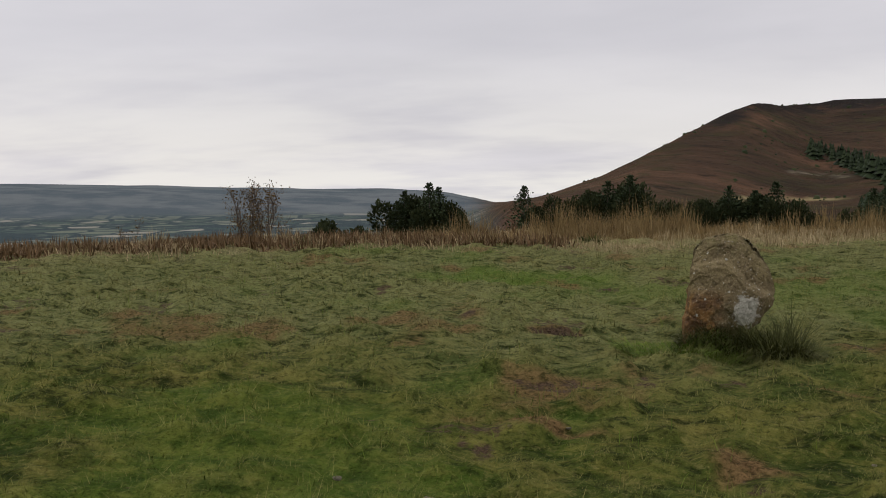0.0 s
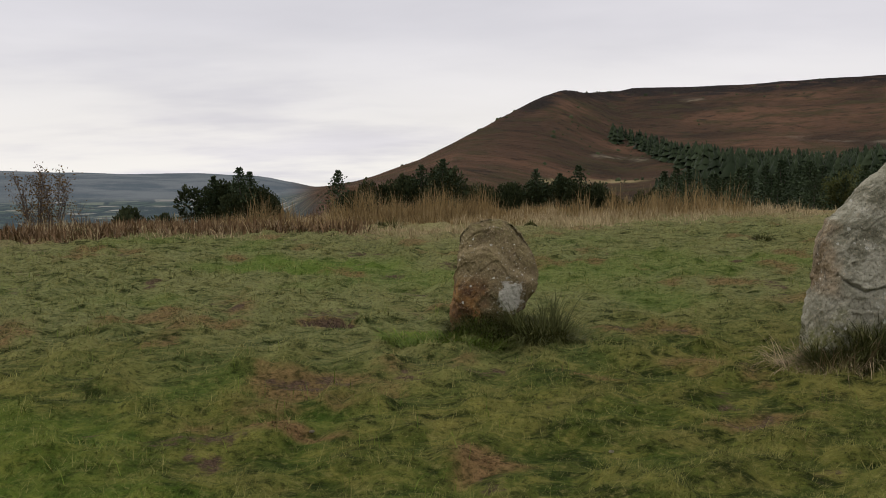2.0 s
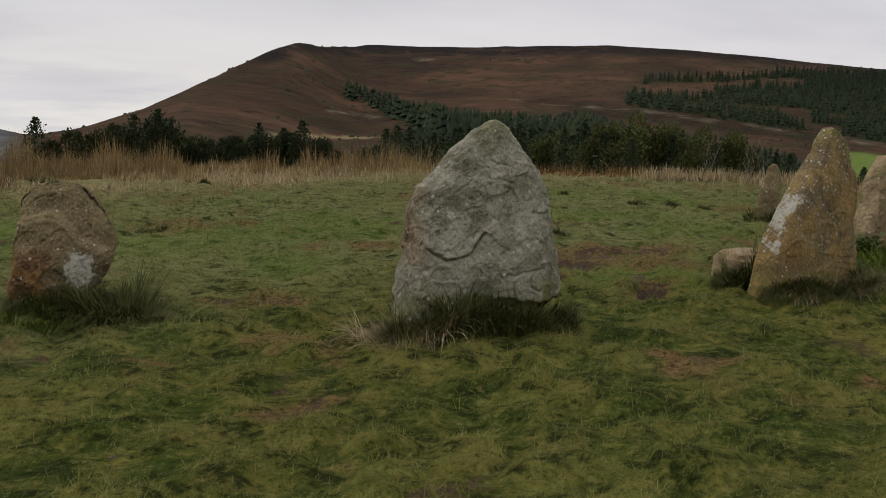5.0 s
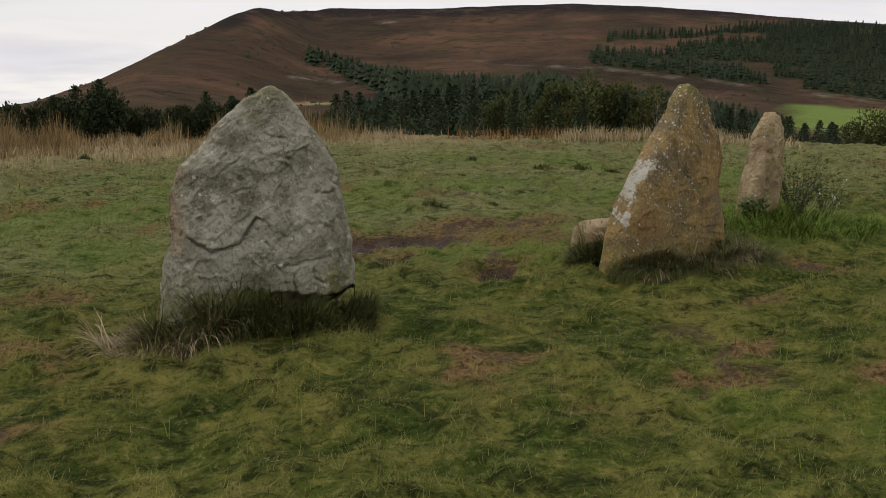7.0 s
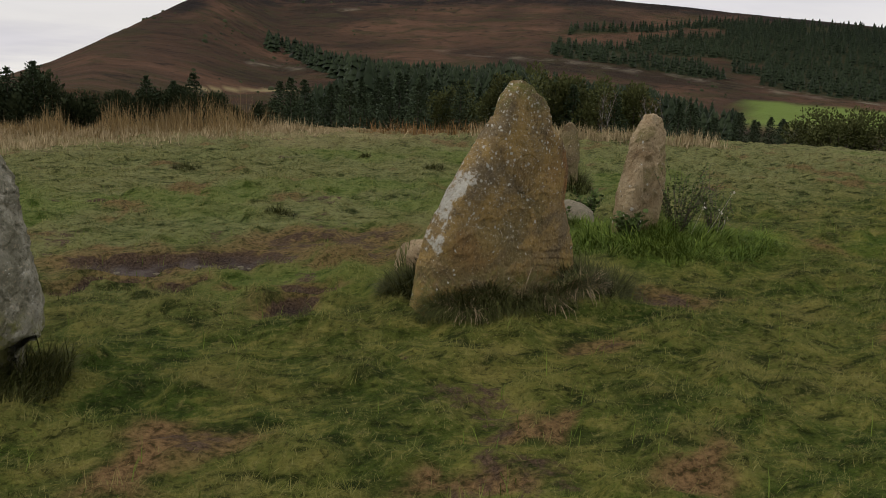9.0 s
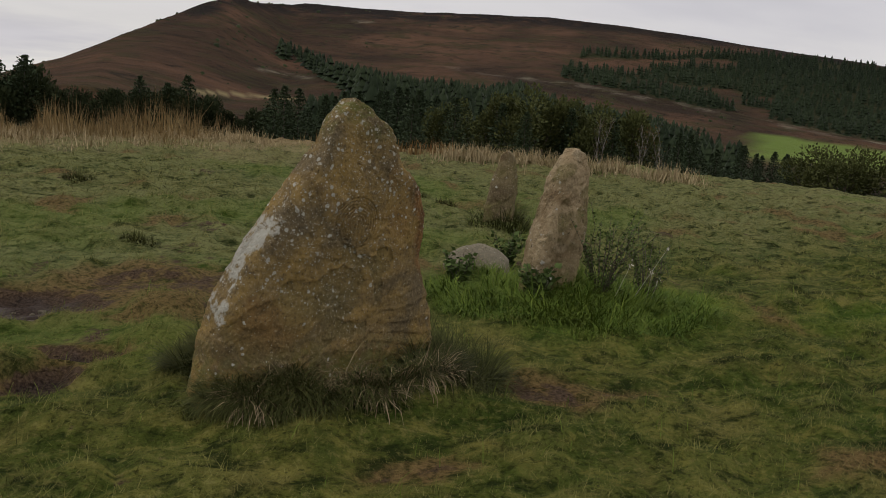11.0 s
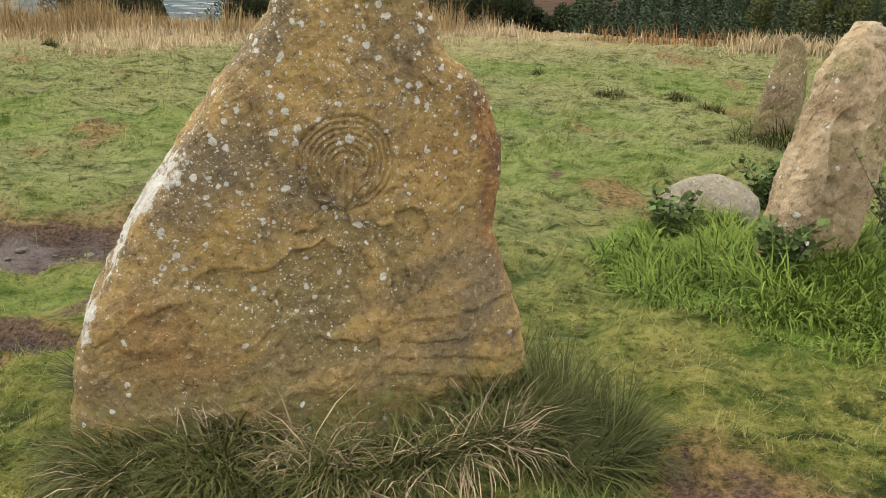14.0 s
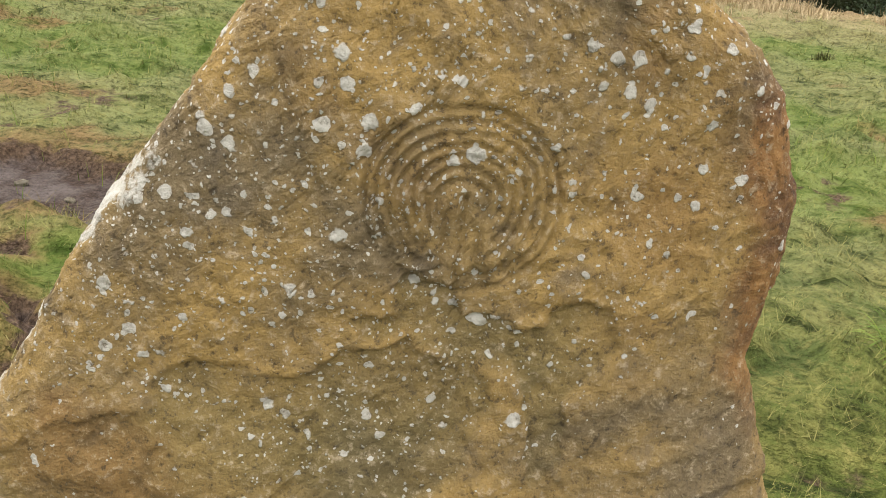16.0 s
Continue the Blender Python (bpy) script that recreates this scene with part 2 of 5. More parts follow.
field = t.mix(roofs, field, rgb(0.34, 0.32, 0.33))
# far ridge: its blue-grey is aerial haze put into the base colour
hazy_ridge = t.mix(t.ramp(t.noise(pos, 0.0035, 6.0, 0.6), 0.4, 0.62), rgb(0.070, 0.088, 0.098), rgb(0.118, 0.132, 0.136))
field = t.mix(t.attr("hazy_ridge"), field, hazy_ridge)
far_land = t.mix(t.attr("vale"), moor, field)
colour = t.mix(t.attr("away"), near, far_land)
height = t.math("ADD", t.math("MULTIPLY", fine, 0.7), t.math("MULTIPLY", mid, 1.6))
relief = t.math("MULTIPLY", t.math("ADD", hm, t.noise(pos, 0.15, 5.0, 0.7)), t.math("MULTIPLY", t.attr("away"), 45.0))
height = t.math("ADD", t.math("MULTIPLY", height, t.math("SUBTRACT", 1.0, t.attr("away"))), relief)
finish(t, colour, t.mix(bare, rgb(0.95, 0.95, 0.95), rgb(0.72, 0.72, 0.72)), height, 1.0, 0.07, 0.03)

mat_blade, t = material("grass_blades")
pos = place(t)
turf, fine, mid = turf_colour(t, pos)
tint = t.attr("tint")
turf = t.mix(t.math("MULTIPLY", t.ramp(tint, 0.55, 1.0), 0.7), turf, rgb(0.215, 0.195, 0.066))
turf = t.mix(t.math("MULTIPLY", t.ramp(tint, 0.3, 0.0), 0.4), turf, rgb(0.045, 0.070, 0.014))
finish(t, turf, 0.75, None, spec=0.03)


def plain_leaf(name, dark, light, rough=0.65):
    mat, t = material(name)
    pos = place(t)
    f = t.math("ADD", t.math("MULTIPLY", t.attr("tint"), 0.6), t.math("MULTIPLY", t.noise(pos, 1.3, 3.0), 0.4))
    finish(t, t.mix(f, dark, light), rough, None, spec=0.04)
    return mat


mat_rush = plain_leaf("dry_rushes", rgb(0.060, 0.042, 0.018), rgb(0.31, 0.22, 0.098))
mat_pale = plain_leaf("bleached_grass", rgb(0.15, 0.115, 0.055), rgb(0.44, 0.35, 0.20))
mat_tuss = plain_leaf("tussock_grass", rgb(0.014, 0.020, 0.005), rgb(0.130, 0.132, 0.042))
mat_dead = plain_leaf("dead_grass", rgb(0.07, 0.048, 0.024), rgb(0.42, 0.33, 0.20))
mat_lush = plain_leaf("lush_grass", rgb(0.040, 0.080, 0.012), rgb(0.165, 0.205, 0.034))
mat_fir = plain_leaf("spruce_needles", rgb(0.014, 0.023, 0.012), rgb(0.066, 0.088, 0.042))
# far conifers: the crowns' self-shade is put into this colour, darker than mat_fir
mat_wood_shaded = plain_leaf("far_conifer_self_shade", rgb(0.007, 0.012, 0.006), rgb(0.032, 0.044, 0.020))
mat_olive = plain_leaf("willow_leaves", rgb(0.028, 0.036, 0.012), rgb(0.105, 0.110, 0.036))
mat_gorse = plain_leaf("gorse_leaves", rgb(0.012, 0.018, 0.008), rgb(0.052, 0.062, 0.026))
mat_bracken = plain_leaf("dead_bracken", rgb(0.050, 0.034, 0.018), rgb(0.190, 0.120, 0.060))
mat_fern = plain_leaf("orange_bracken", rgb(0.070, 0.042, 0.018), rgb(0.250, 0.145, 0.052))
mat_shrub = plain_leaf("shrub_leaves", rgb(0.030, 0.050, 0.014), rgb(0.110, 0.150, 0.045))
mat_autumn = plain_leaf("autumn_leaves", rgb(0.050, 0.032, 0.012), rgb(0.150, 0.095, 0.035))
mat_seed = plain_leaf("pale_seed_heads", rgb(0.30, 0.27, 0.22), rgb(0.60, 0.56, 0.50))

mat_bark, t = material("bark")
pos = place(t)
finish(t, t.mix(t.noise(pos, 9.0, 5.0), rgb(0.035, 0.026, 0.02), rgb(0.13, 0.105, 0.085)), 0.9, t.noise(pos, 22.0), 0.5)
mat_birch, t = material("pale_bark")
pos = place(t)
finish(t, t.mix(t.ramp(t.noise(pos, 4.0, 5.0), 0.4, 0.6), rgb(0.06, 0.052, 0.042), rgb(0.19, 0.17, 0.145)), 0.85, t.noise(pos, 22.0), 0.4)


def stone_material(name, base, second, stain, lichen_amount, lichen_scale, moss=0.0, lichen=rgb(0.47, 0.46, 0.385), orange=0.0):
    """Weathered rock: two tones, rust, grey scars, moss on top, round crusts of lichen. Attribute scar marks where the skin has flaked off."""
    mat, t = material(name)
    pos = t.n("ShaderNodeTexCoord").outputs["Object"]
    a = t.noise(pos, 3.2, 7.0, 0.62, 0.5)
    b = t.noise(pos, 11.0, 7.0, 0.68, 0.3)
    grain = t.noise(pos, 190.0, 3.0, 0.8)
    speck = t.noise(pos, 60.0, 4.0, 0.75)
    col = t.mix(t.ramp(a, 0.36, 0.60), base, second)
    col = t.mix(t.math("MULTIPLY", t.ramp(b, 0.5, 0.72), 0.7), col, stain)
    dark = t.mix(0.5, base, rgb(0.045, 0.038, 0.030))
    col = t.mix(t.math("MULTIPLY", t.ramp(b, 0.46, 0.26), 0.75), col, dark)
    col = t.mix(t.math("MULTIPLY", t.attr("scar"), 0.85), col, t.mix(b, rgb(0.085, 0.068, 0.028), rgb(0.165, 0.135, 0.054)))
    col = t.mix(t.attr("rust"), col, t.mix(t.ramp(b, 0.35, 0.65), rgb(0.080, 0.040, 0.022), rgb(0.24, 0.125, 0.040)))
    col = t.mix(t.math("MULTIPLY", t.ramp(speck, 0.54, 0.70), 0.6), col, rgb(0.38, 0.31, 0.20))
    col = t.mix(t.math("MULTIPLY", t.ramp(speck, 0.46, 0.30), 0.75), col, rgb(0.035, 0.027, 0.017))
    col = t.mix(t.math("MULTIPLY", t.ramp(grain, 0.55, 0.75), 0.3), col, rgb(0.42, 0.36, 0.24))
    moss_mask = t.math("MULTIPLY", t.attr("moss"), t.ramp(t.noise(pos, 14.0, 6.0, 0.7), 0.40, 0.58))
    col = t.mix(moss_mask, col, t.mix(speck, rgb(0.075, 0.080, 0.018), rgb(0.17, 0.165, 0.05)))
    wob = t.n("ShaderNodeVectorMath", {"operation": "MULTIPLY_ADD"}, i0=t.n("ShaderNodeTexNoise", None, Vector=pos, Scale=70.0, Detail=2.0).outputs["Color"], i1=(0.014, 0.014, 0.014), i2=pos).outputs[0]
    spots = 0.0
    for k, (scale, size) in enumerate(((lichen_scale, 0.42), (lichen_scale * 2.1, 0.40), (lichen_scale * 0.62, 0.34), (lichen_scale * 4.3, 0.42))):
        v = t.n("ShaderNodeTexVoronoi", None, Vector=wob, Scale=scale)
        keep = t.n("ShaderNodeSeparateColor", None, Color=v.outputs["Color"]).outputs
        big = t.math("MULTIPLY", keep[1], size)
        disc = t.ramp(t.math("SUBTRACT", big, v.outputs["Distance"]), 0.0, 0.05)
        patch = t.math("ADD", lichen_amount, t.math("MULTIPLY", t.math("SUBTRACT", t.noise(pos, 4.0, 3.0), 0.5), 0.9))
        here = t.math("LESS_THAN", keep[0], t.math("MULTIPLY", t.attr("spots"), t.math("ADD", patch, t.math("MULTIPLY", t.attr("crust"), 0.5))))
        spots = t.math("MAXIMUM", spots, t.math("MULTIPLY", disc, here))
    crust = t.ramp(t.math("ADD", t.attr("crust"), t.math("MULTIPLY", t.math("SUBTRACT", t.noise(pos, 24.0, 6.0, 0.7), 0.5), 1.5)), 0.55, 0.75)
    spots = t.math("MULTIPLY", t.math("MAXIMUM", spots, crust), t.ramp(speck, 0.22, 0.46))
    col = t.mix(spots, col, t.mix(speck, t.mix(0.45, lichen, base), lichen))
    h = t.math("ADD", t.math("MULTIPLY", b, 1.0), t.math("ADD", t.math("MULTIPLY", speck, 0.45), t.math("ADD", t.math("MULTIPLY", grain, 0.22), t.math("MULTIPLY", spots, 0.12))))
    finish(t, col, 0.92, h, 1.0, 0.018, 0.1)
    return mat


mat_sand = stone_material("ochre_sandstone", rgb(0.140, 0.106, 0.055), rgb(0.260, 0.174, 0.058), rgb(0.105, 0.085, 0.056), 0.47, 36.0)
mat_grey = stone_material("grey_limestone", rgb(0.125, 0.120, 0.080), rgb(0.265, 0.255, 0.190), rgb(0.40, 0.385, 0.30), 0.05, 30.0)
mat_small = stone_material("brown_grey_boulder", rgb(0.125, 0.095, 0.052), rgb(0.175, 0.138, 0.070), rgb(0.21, 0.172, 0.095), 0.04, 34.0)
mat_slab = stone_material("buff_sandstone", rgb(0.190, 0.138, 0.074), rgb(0.32, 0.245, 0.140), rgb(0.35, 0.29, 0.19), 0.02, 30.0)
mat_cobble = stone_material("pale_cobble", rgb(0.150, 0.130, 0.088), rgb(0.205, 0.182, 0.128), rgb(0.14, 0.12, 0.08), 0.03, 30.0)

# ---------------------------------------------------------------- the land
EYE_X, EYE_Y = 2.5, 1.5
AZ_EDGE = [-180, -90, -50, -25, -10, 0, 15, 35, 60, 90, 180]
R_EDGE = [24, 20, 15.8, 15.0, 14.2, 15.2, 17.6, 19.8, 20, 24, 24]
# skyline of the hill, in degrees, by compass direction
AZ_SKY = [-180, -75, -12, -8.2, -5.4, -1.4, 0.8, 2.8, 4.3, 5.8, 6.8, 7.85, 8.6, 9.45, 11.6, 12.5, 13.3, 19.7, 27.7, 32, 38.3, 44, 48, 60, 85, 180]
EL_SKY = [-0.3, -0.3, -3.2, -2.75, -2.25, -0.85, 0.25, 1.25, 2.05, 2.75, 3.18, 3.50, 3.56, 3.46, 3.38, 3.58, 3.62, 3.82, 4.20, 4.05, 3.60, 3.05, 2.57, 1.2, -0.2, -0.3]
AZ_FOOT = [-180, -75, 8, 12, 20, 29, 36, 43, 49, 60, 180]
EL_FOOT = [-1.2, -2.6, -2.6, -2.2, -1.3, -1.6, -2.3, -2.9, -3.3, -2.0, -1.2]
FALL_D = [0, 5, 12, 30, 55, 95, 150]
FALL_Z = [0, -0.2, -0.85, -2.6, -5.3, -8.6, -11.5]
FALL_L = [0, -0.35, -1.35, -4.2, -8.3, -13.0, -18.0]

# worn, dry and green places of the turf: x, y, half lengths, kind
PATCHES = [
    (5.05, 8.78, 0.95, 0.42, "bare"), (5.30, 8.55, 0.40, 0.20, "bare"), (4.55, 8.20, 0.40, 0.12, "bare"),
    (5.38, 7.72, 0.14, 0.10, "bare"), (5.62, 7.32, 0.22, 0.12, "bare"), (6.35, 9.30, 0.75, 0.40, "worn"),
    (-0.35, 5.80, 0.40, 0.14, "worn"), (-0.48, 7.70, 0.22, 0.12, "bare"), (2.12, 7.34, 0.35, 0.16, "worn"),
    (2.17, 4.98, 0.32, 0.14, "worn"), (-0.30, 4.84, 0.38, 0.14, "dry"), (0.55, 4.43, 0.26, 0.15, "dry"),
    (1.34, 5.83, 0.25, 0.07, "dry"), (-1.2, 11.4, 1.30, 0.90, "lush"), (8.05, 6.75, 0.20, 0.16, "worn"), (9.3, 8.5, 1.1, 0.9, "lush"),
]
PATCHES += [
    (6.41, 4.49, 0.32, 0.16, "dry"), (5.95, 5.08, 0.22, 0.12, "dry"), (6.24, 4.95, 0.20, 0.10, "dry"), (5.66, 4.68, 0.28, 0.14, "dry"), (4.70, 5.31, 0.26, 0.15, "worn"),
    (8.50, 6.73, 0.20, 0.13, "worn"), (7.10, 6.12, 0.22, 0.10, "worn"), (5.68, 7.62, 0.26, 0.16, "bare"), (5.05, 7.95, 0.22, 0.10, "bare"), (6.95, 9.55, 0.40, 0.20, "worn"), (4.55, 5.20, 0.15, 0.40, "dry"),
]
STONE_FEET = [(6.90, 6.90, 0.62), (3.57, 6.25, 0.55), (0.86, 7.15, 0.33), (9.05, 8.50, 0.30), (10.0, 11.55, 0.22), (6.56, 7.42, 0.30)]


def azimuth(x, y):
    return np.degrees(np.arctan2(x - EYE_X, y - EYE_Y)), np.hypot(x - EYE_X, y - EYE_Y)


def turf_state(x, y):
    """bare, dry and lush shares of the turf at x, y."""
    wx, wy = x + 0.16 * fbm2(x, y, 2.2, 4, 5), y + 0.16 * fbm2(x, y, 2.2, 4, 9)
    bare, dry, lush = np.zeros(x.shape), np.zeros(x.shape), np.zeros(x.shape)
    for px, py, rx, ry, kind in PATCHES:
        d = np.hypot((wx - px) / rx, (wy - py) / ry)
        inside = 1 - step01(d, 0.6, 1.35)
        if kind == "lush":
            lush = np.maximum(lush, inside)
        elif kind == "dry":
            dry = np.maximum(dry, inside)
        else:
            bare = np.maximum(bare, inside * (1.0 if kind == "bare" else 0.55))
            dry = np.maximum(dry, 0.8 * (1 - step01(d, 0.9, 1.7)))
    worn = step01(fbm2(x, y, 1.3, 5, 21), 0.54, 1.0)
    dry = np.maximum(dry, 0.8 * worn)
    bare = np.maximum(bare, 0.5 * step01(fbm2(x, y, 1.5, 5, 25), 0.62, 0.95))
    lush = np.maximum(lush, 0.55 * step01(fbm2(x, y, 0.5, 4, 33), 0.35, 0.9))
    return bare, dry, lush


def land(x, y):
    """Height of the ground."""
    shape = np.shape(x)
    x, y = np.ravel(np.asarray(x, float)), np.ravel(np.asarray(y, float))
    az, r = azimuth(x, y)
    edge = np.interp(az, AZ_EDGE, R_EDGE) + 0.5 * fbm2(x, y, 0.35, 3, 3)
    d = r - edge
    steep = step01(az, -14, -20) * step01(az, -80, -70)
    near = np.interp(d, FALL_D, FALL_Z) * (1 - steep) + np.interp(d, FALL_D, FALL_L) * steep
    foot, skyl = np.interp(az, AZ_FOOT, EL_FOOT), np.interp(az, AZ_SKY, EL_SKY)
    # the nose of the hill comes nearer than its brow
    crest_r = np.interp(az, [-8, 1, 7, 12], [0.45, 0.5, 0.75, 1.0])
    share = np.interp(r / crest_r, [300, 450, 600, 750, 1000, 1700, 4600], [0, 0.37, 0.72, 1.0, 0.95, 0.75, 0.6])
    hill = 1.5 + r * np.tan(np.radians(foot + (skyl - foot) * share))
    hill = hill + 0.0016 * r * fbm2(x, y, 0.012, 5, 41)
    k = step01(r, 150 * np.minimum(crest_r * 1.3, 1), 300 * np.minimum(crest_r * 1.1, 1))
    hill = np.where(d < 150, near, near * (1 - k) + hill * k)
    crest = np.interp(az, [-60, -38, -30, -18, -8, 0], [-1.65, -1.52, -1.60, -2.02, -2.2, -2.3])
    top = 1.5 + 4300 * np.tan(np.radians(crest)) + 14 * fbm2(x, y, 0.0012, 3, 47)
    vale = np.interp(d, [0, 150, 400, 1000, 1800, 3000, 3500], [0, -17, -45, -105, -165, -185, -180])
    rise = step01(r, 3100, 4250)
    vale = np.where(d < 55, near, vale) * (1 - rise) + top * rise
    kv = step01(d, 45, 110)
    vale = near * (1 - kv) + vale * kv
    left = step01(az, -6.5, -12.0) * step01(az, -80, -70)
    z = hill * (1 - left) + vale * left
    close = np.clip(1.6 - r / 40, 0, 1)
    z = z + close * (0.028 * fbm2(x, y, 1.1, 3, 51) + 0.055 * np.abs(fbm2(x * 0.7, y, 2.3, 3, 57)) - 0.035)
    dome, own = tufts(x + 0.05 * fbm2(x, y, 4.0, 2, 55), y, 0.27, 56)
    bare, dry, lush = turf_state(x, y)
    z = z + close * 0.085 * dome * own * (1 - 0.8 * np.clip(bare, 0, 1))
    z = z - (0.02 * np.clip(bare, 0, 1) + 0.07 * step01(bare, 0.6, 0.9)) * (r < 40)
    for sx, sy, sr in STONE_FEET:
        z = z + 0.09 * (1 - step01(np.hypot(x - sx, y - sy), sr * 0.5, sr * 1.5))
    return z.reshape(shape)


def spaced(lo, hi, step, reach, cap, grow=1.085):
    inner = np.arange(lo, hi + step, step)
    out, s, p = [], step, hi
    while p < reach:
        s = min(s * grow, cap) if p < hi + 950 else s * 1.12
        p += s
        out.append(p)
    out = np.array(out)
    return inner, out


def sere_share(x, y):
    """The far half of the field is paler, drier grass."""
    return 0.85 * step01(y - 0.25 * x + 0.9 * fbm2(x, y, 0.35, 4, 81), 5.2, 8.8)


def hill_forest(az, el, x, y):
    """1 where forestry covers the hillside, by compass direction and height above the horizon."""
    n = fbm2(x, y, 0.02, 4, 955)
    top = np.interp(az, [29, 30.1, 37.1, 37.9, 42, 45, 60], [0.7, 2.15, 2.45, 2.75, 2.8, 2.7, 2.4])
    low = np.interp(az, [29, 30.3, 35.2, 40.2, 43.3, 45.4, 60], [0.7, 0.45, -0.05, -0.6, -1.0, -1.3, -2.4])
    inside = (el < top + 0.10 * n) & (el > low + 0.22 * n) & (az > 29) & (az < 60)
    # a bare strip parts the top row of trees from the slope below, and bare patches open in it
    strip = (az < 39.5) & (np.abs(el - np.interp(az, [29, 34, 39.5], [1.55, 1.85, 2.2])) < 0.20 + 0.12 * n)
    glade = (fbm2(x, y, 0.016, 4, 957) > 0.42) & (az < 42)
    return (inside & ~strip & ~glade).astype(float)


def ground():
    ix, ox = spaced(-10.0, 20.5, 0.085, 4700, 11.0)
    iy, oy = spaced(1.5, 21.5, 0.085, 4700, 9.0)
    xs = np.concatenate([(ix[0] - (ox - ox[0] + 0.1))[::-1], ix, ox])
    ys = np.concatenate([(iy[0] - (oy[::6] - oy[0] + 0.1))[::-1], iy, oy])
    X, Y = np.meshgrid(xs, ys)
    Z = land(X, Y)
    x, y = X.ravel(), Y.ravel()
    az, r = azimuth(x, y)
    bare, dry, lush = turf_state(x, y)
    edge = np.interp(az, AZ_EDGE, R_EDGE)
    d = r - edge + 0.9 * fbm2(x, y, 0.5, 4, 61)
    pale = 0.75 * step01(d, -2.2, 0.8) * (0.55 + 0.45 * fbm2(x, y, 0.6, 3, 63)) * (1 - 0.9 * step01(az, 24, 34))
    dry = np.maximum(dry, step01(d, 0.5, 4.0) * (1 - step01(az, 24, 34)))
    own = tufts(x + 0.05 * fbm2(x, y, 4.0, 2, 55), y, 0.27, 56)[1]
    el = np.degrees(np.arctan2(Z.ravel() - 1.5, r))
    skyl, foot = np.interp(az, AZ_SKY, EL_SKY), np.interp(az, AZ_FOOT, EL_FOOT)
    wav = fbm2(x, y, 0.012, 5, 71)
    heath = step01(el - skyl + 0.18 * wav, -0.75, -0.25) * step01(az, 2, 7)
    scree = (1 - step01(np.hypot((az - 15.9) / 0.9, (el - 2.85) / 0.22) + 0.5 * wav, 0.5, 1.0))
    scree = np.maximum(scree, 0.8 * (1 - step01(np.abs(el + 0.62 + 0.09 * (az - 10.5) + 0.05 * wav), 0.03, 0.10)) * step01(az, 9.5, 10.5) * step01(az, 13.5, 12.5))
    track = np.abs(el - np.interp(az, [20, 24, 30, 36, 44, 52], [0.75, 0.35, 0.15, -0.45, -1.25, -2.0]) + 0.06 * wav)
    scree = np.maximum(scree, 0.55 * (1 - step01(track, 0.03, 0.12)) * step01(az, 20, 22))
    meadow = step01(az, 40.5, 42.0) * step01(el, -3.6, -3.0) * (1 - step01(el - np.interp(az, [40, 50], [-1.75, -2.15]), 0.0, 0.08)) * (r > 200)
    straw = step01(az, 5.5, 7.0) * (1 - step01(az, 12.0, 13.5)) * (1 - step01(np.abs(el + 2.25 + 0.1 * wav), 0.05, 0.14)) * (r > 150)
    left = step01(az, -7.5, -10.0) * step01(az, -80, -70)
    cols = len(xs)
    i = (np.arange(len(ys) - 1)[:, None] * cols + np.arange(cols - 1)[None, :]).ravel()
    F = np.stack([i, i + 1, i + cols + 1, i + cols], 1)
    me = mesh_of("ground", np.stack([x, y, Z.ravel()], 1), F, mat_ground, True, bare=bare, dry=np.clip(dry, 0, 1), lush=lush, pale=np.clip(pale, 0, 1), kindred=own,
                 sere=sere_share(x, y), heath=heath, forest=np.where(r > 200, hill_forest(az, el, x, y), 0.0), scree=np.clip(scree, 0, 1), meadow=meadow, straw=straw, vale=left * step01(r, 60, 200), hazy_ridge=step01(r, 3050, 3350), away=step01(r, 45, 75))
    tagged(new("ground", me), "grazed green turf on a hilltop, with brown moorland hills and a vale beyond", "ground", kind="structure")


ground()

# ---------------------------------------------------------------- stones
def section(power, count, aspect):
    """A rounded-box outline, evenly stepped: x and y in -1..1; it starts at the middle of the back."""
    a = np.linspace(0, 2 * np.pi, 4000) + np.pi / 2
    x, y = np.sign(np.cos(a)) * np.abs(np.cos(a)) ** (2 / power), np.sign(np.sin(a)) * np.abs(np.sin(a)) ** (2 / power)
    # the front gets three times as many steps as the back
    weight = np.where(y < 0.2, 3.0, 1.0)
    run = np.concatenate([[0], np.cumsum(np.hypot(np.diff(x), aspect * np.diff(y)) * weight[1:])])
    s = np.linspace(0, run[-1], count, endpoint=False)
    return np.interp(s, run, x), np.interp(s, run, y)


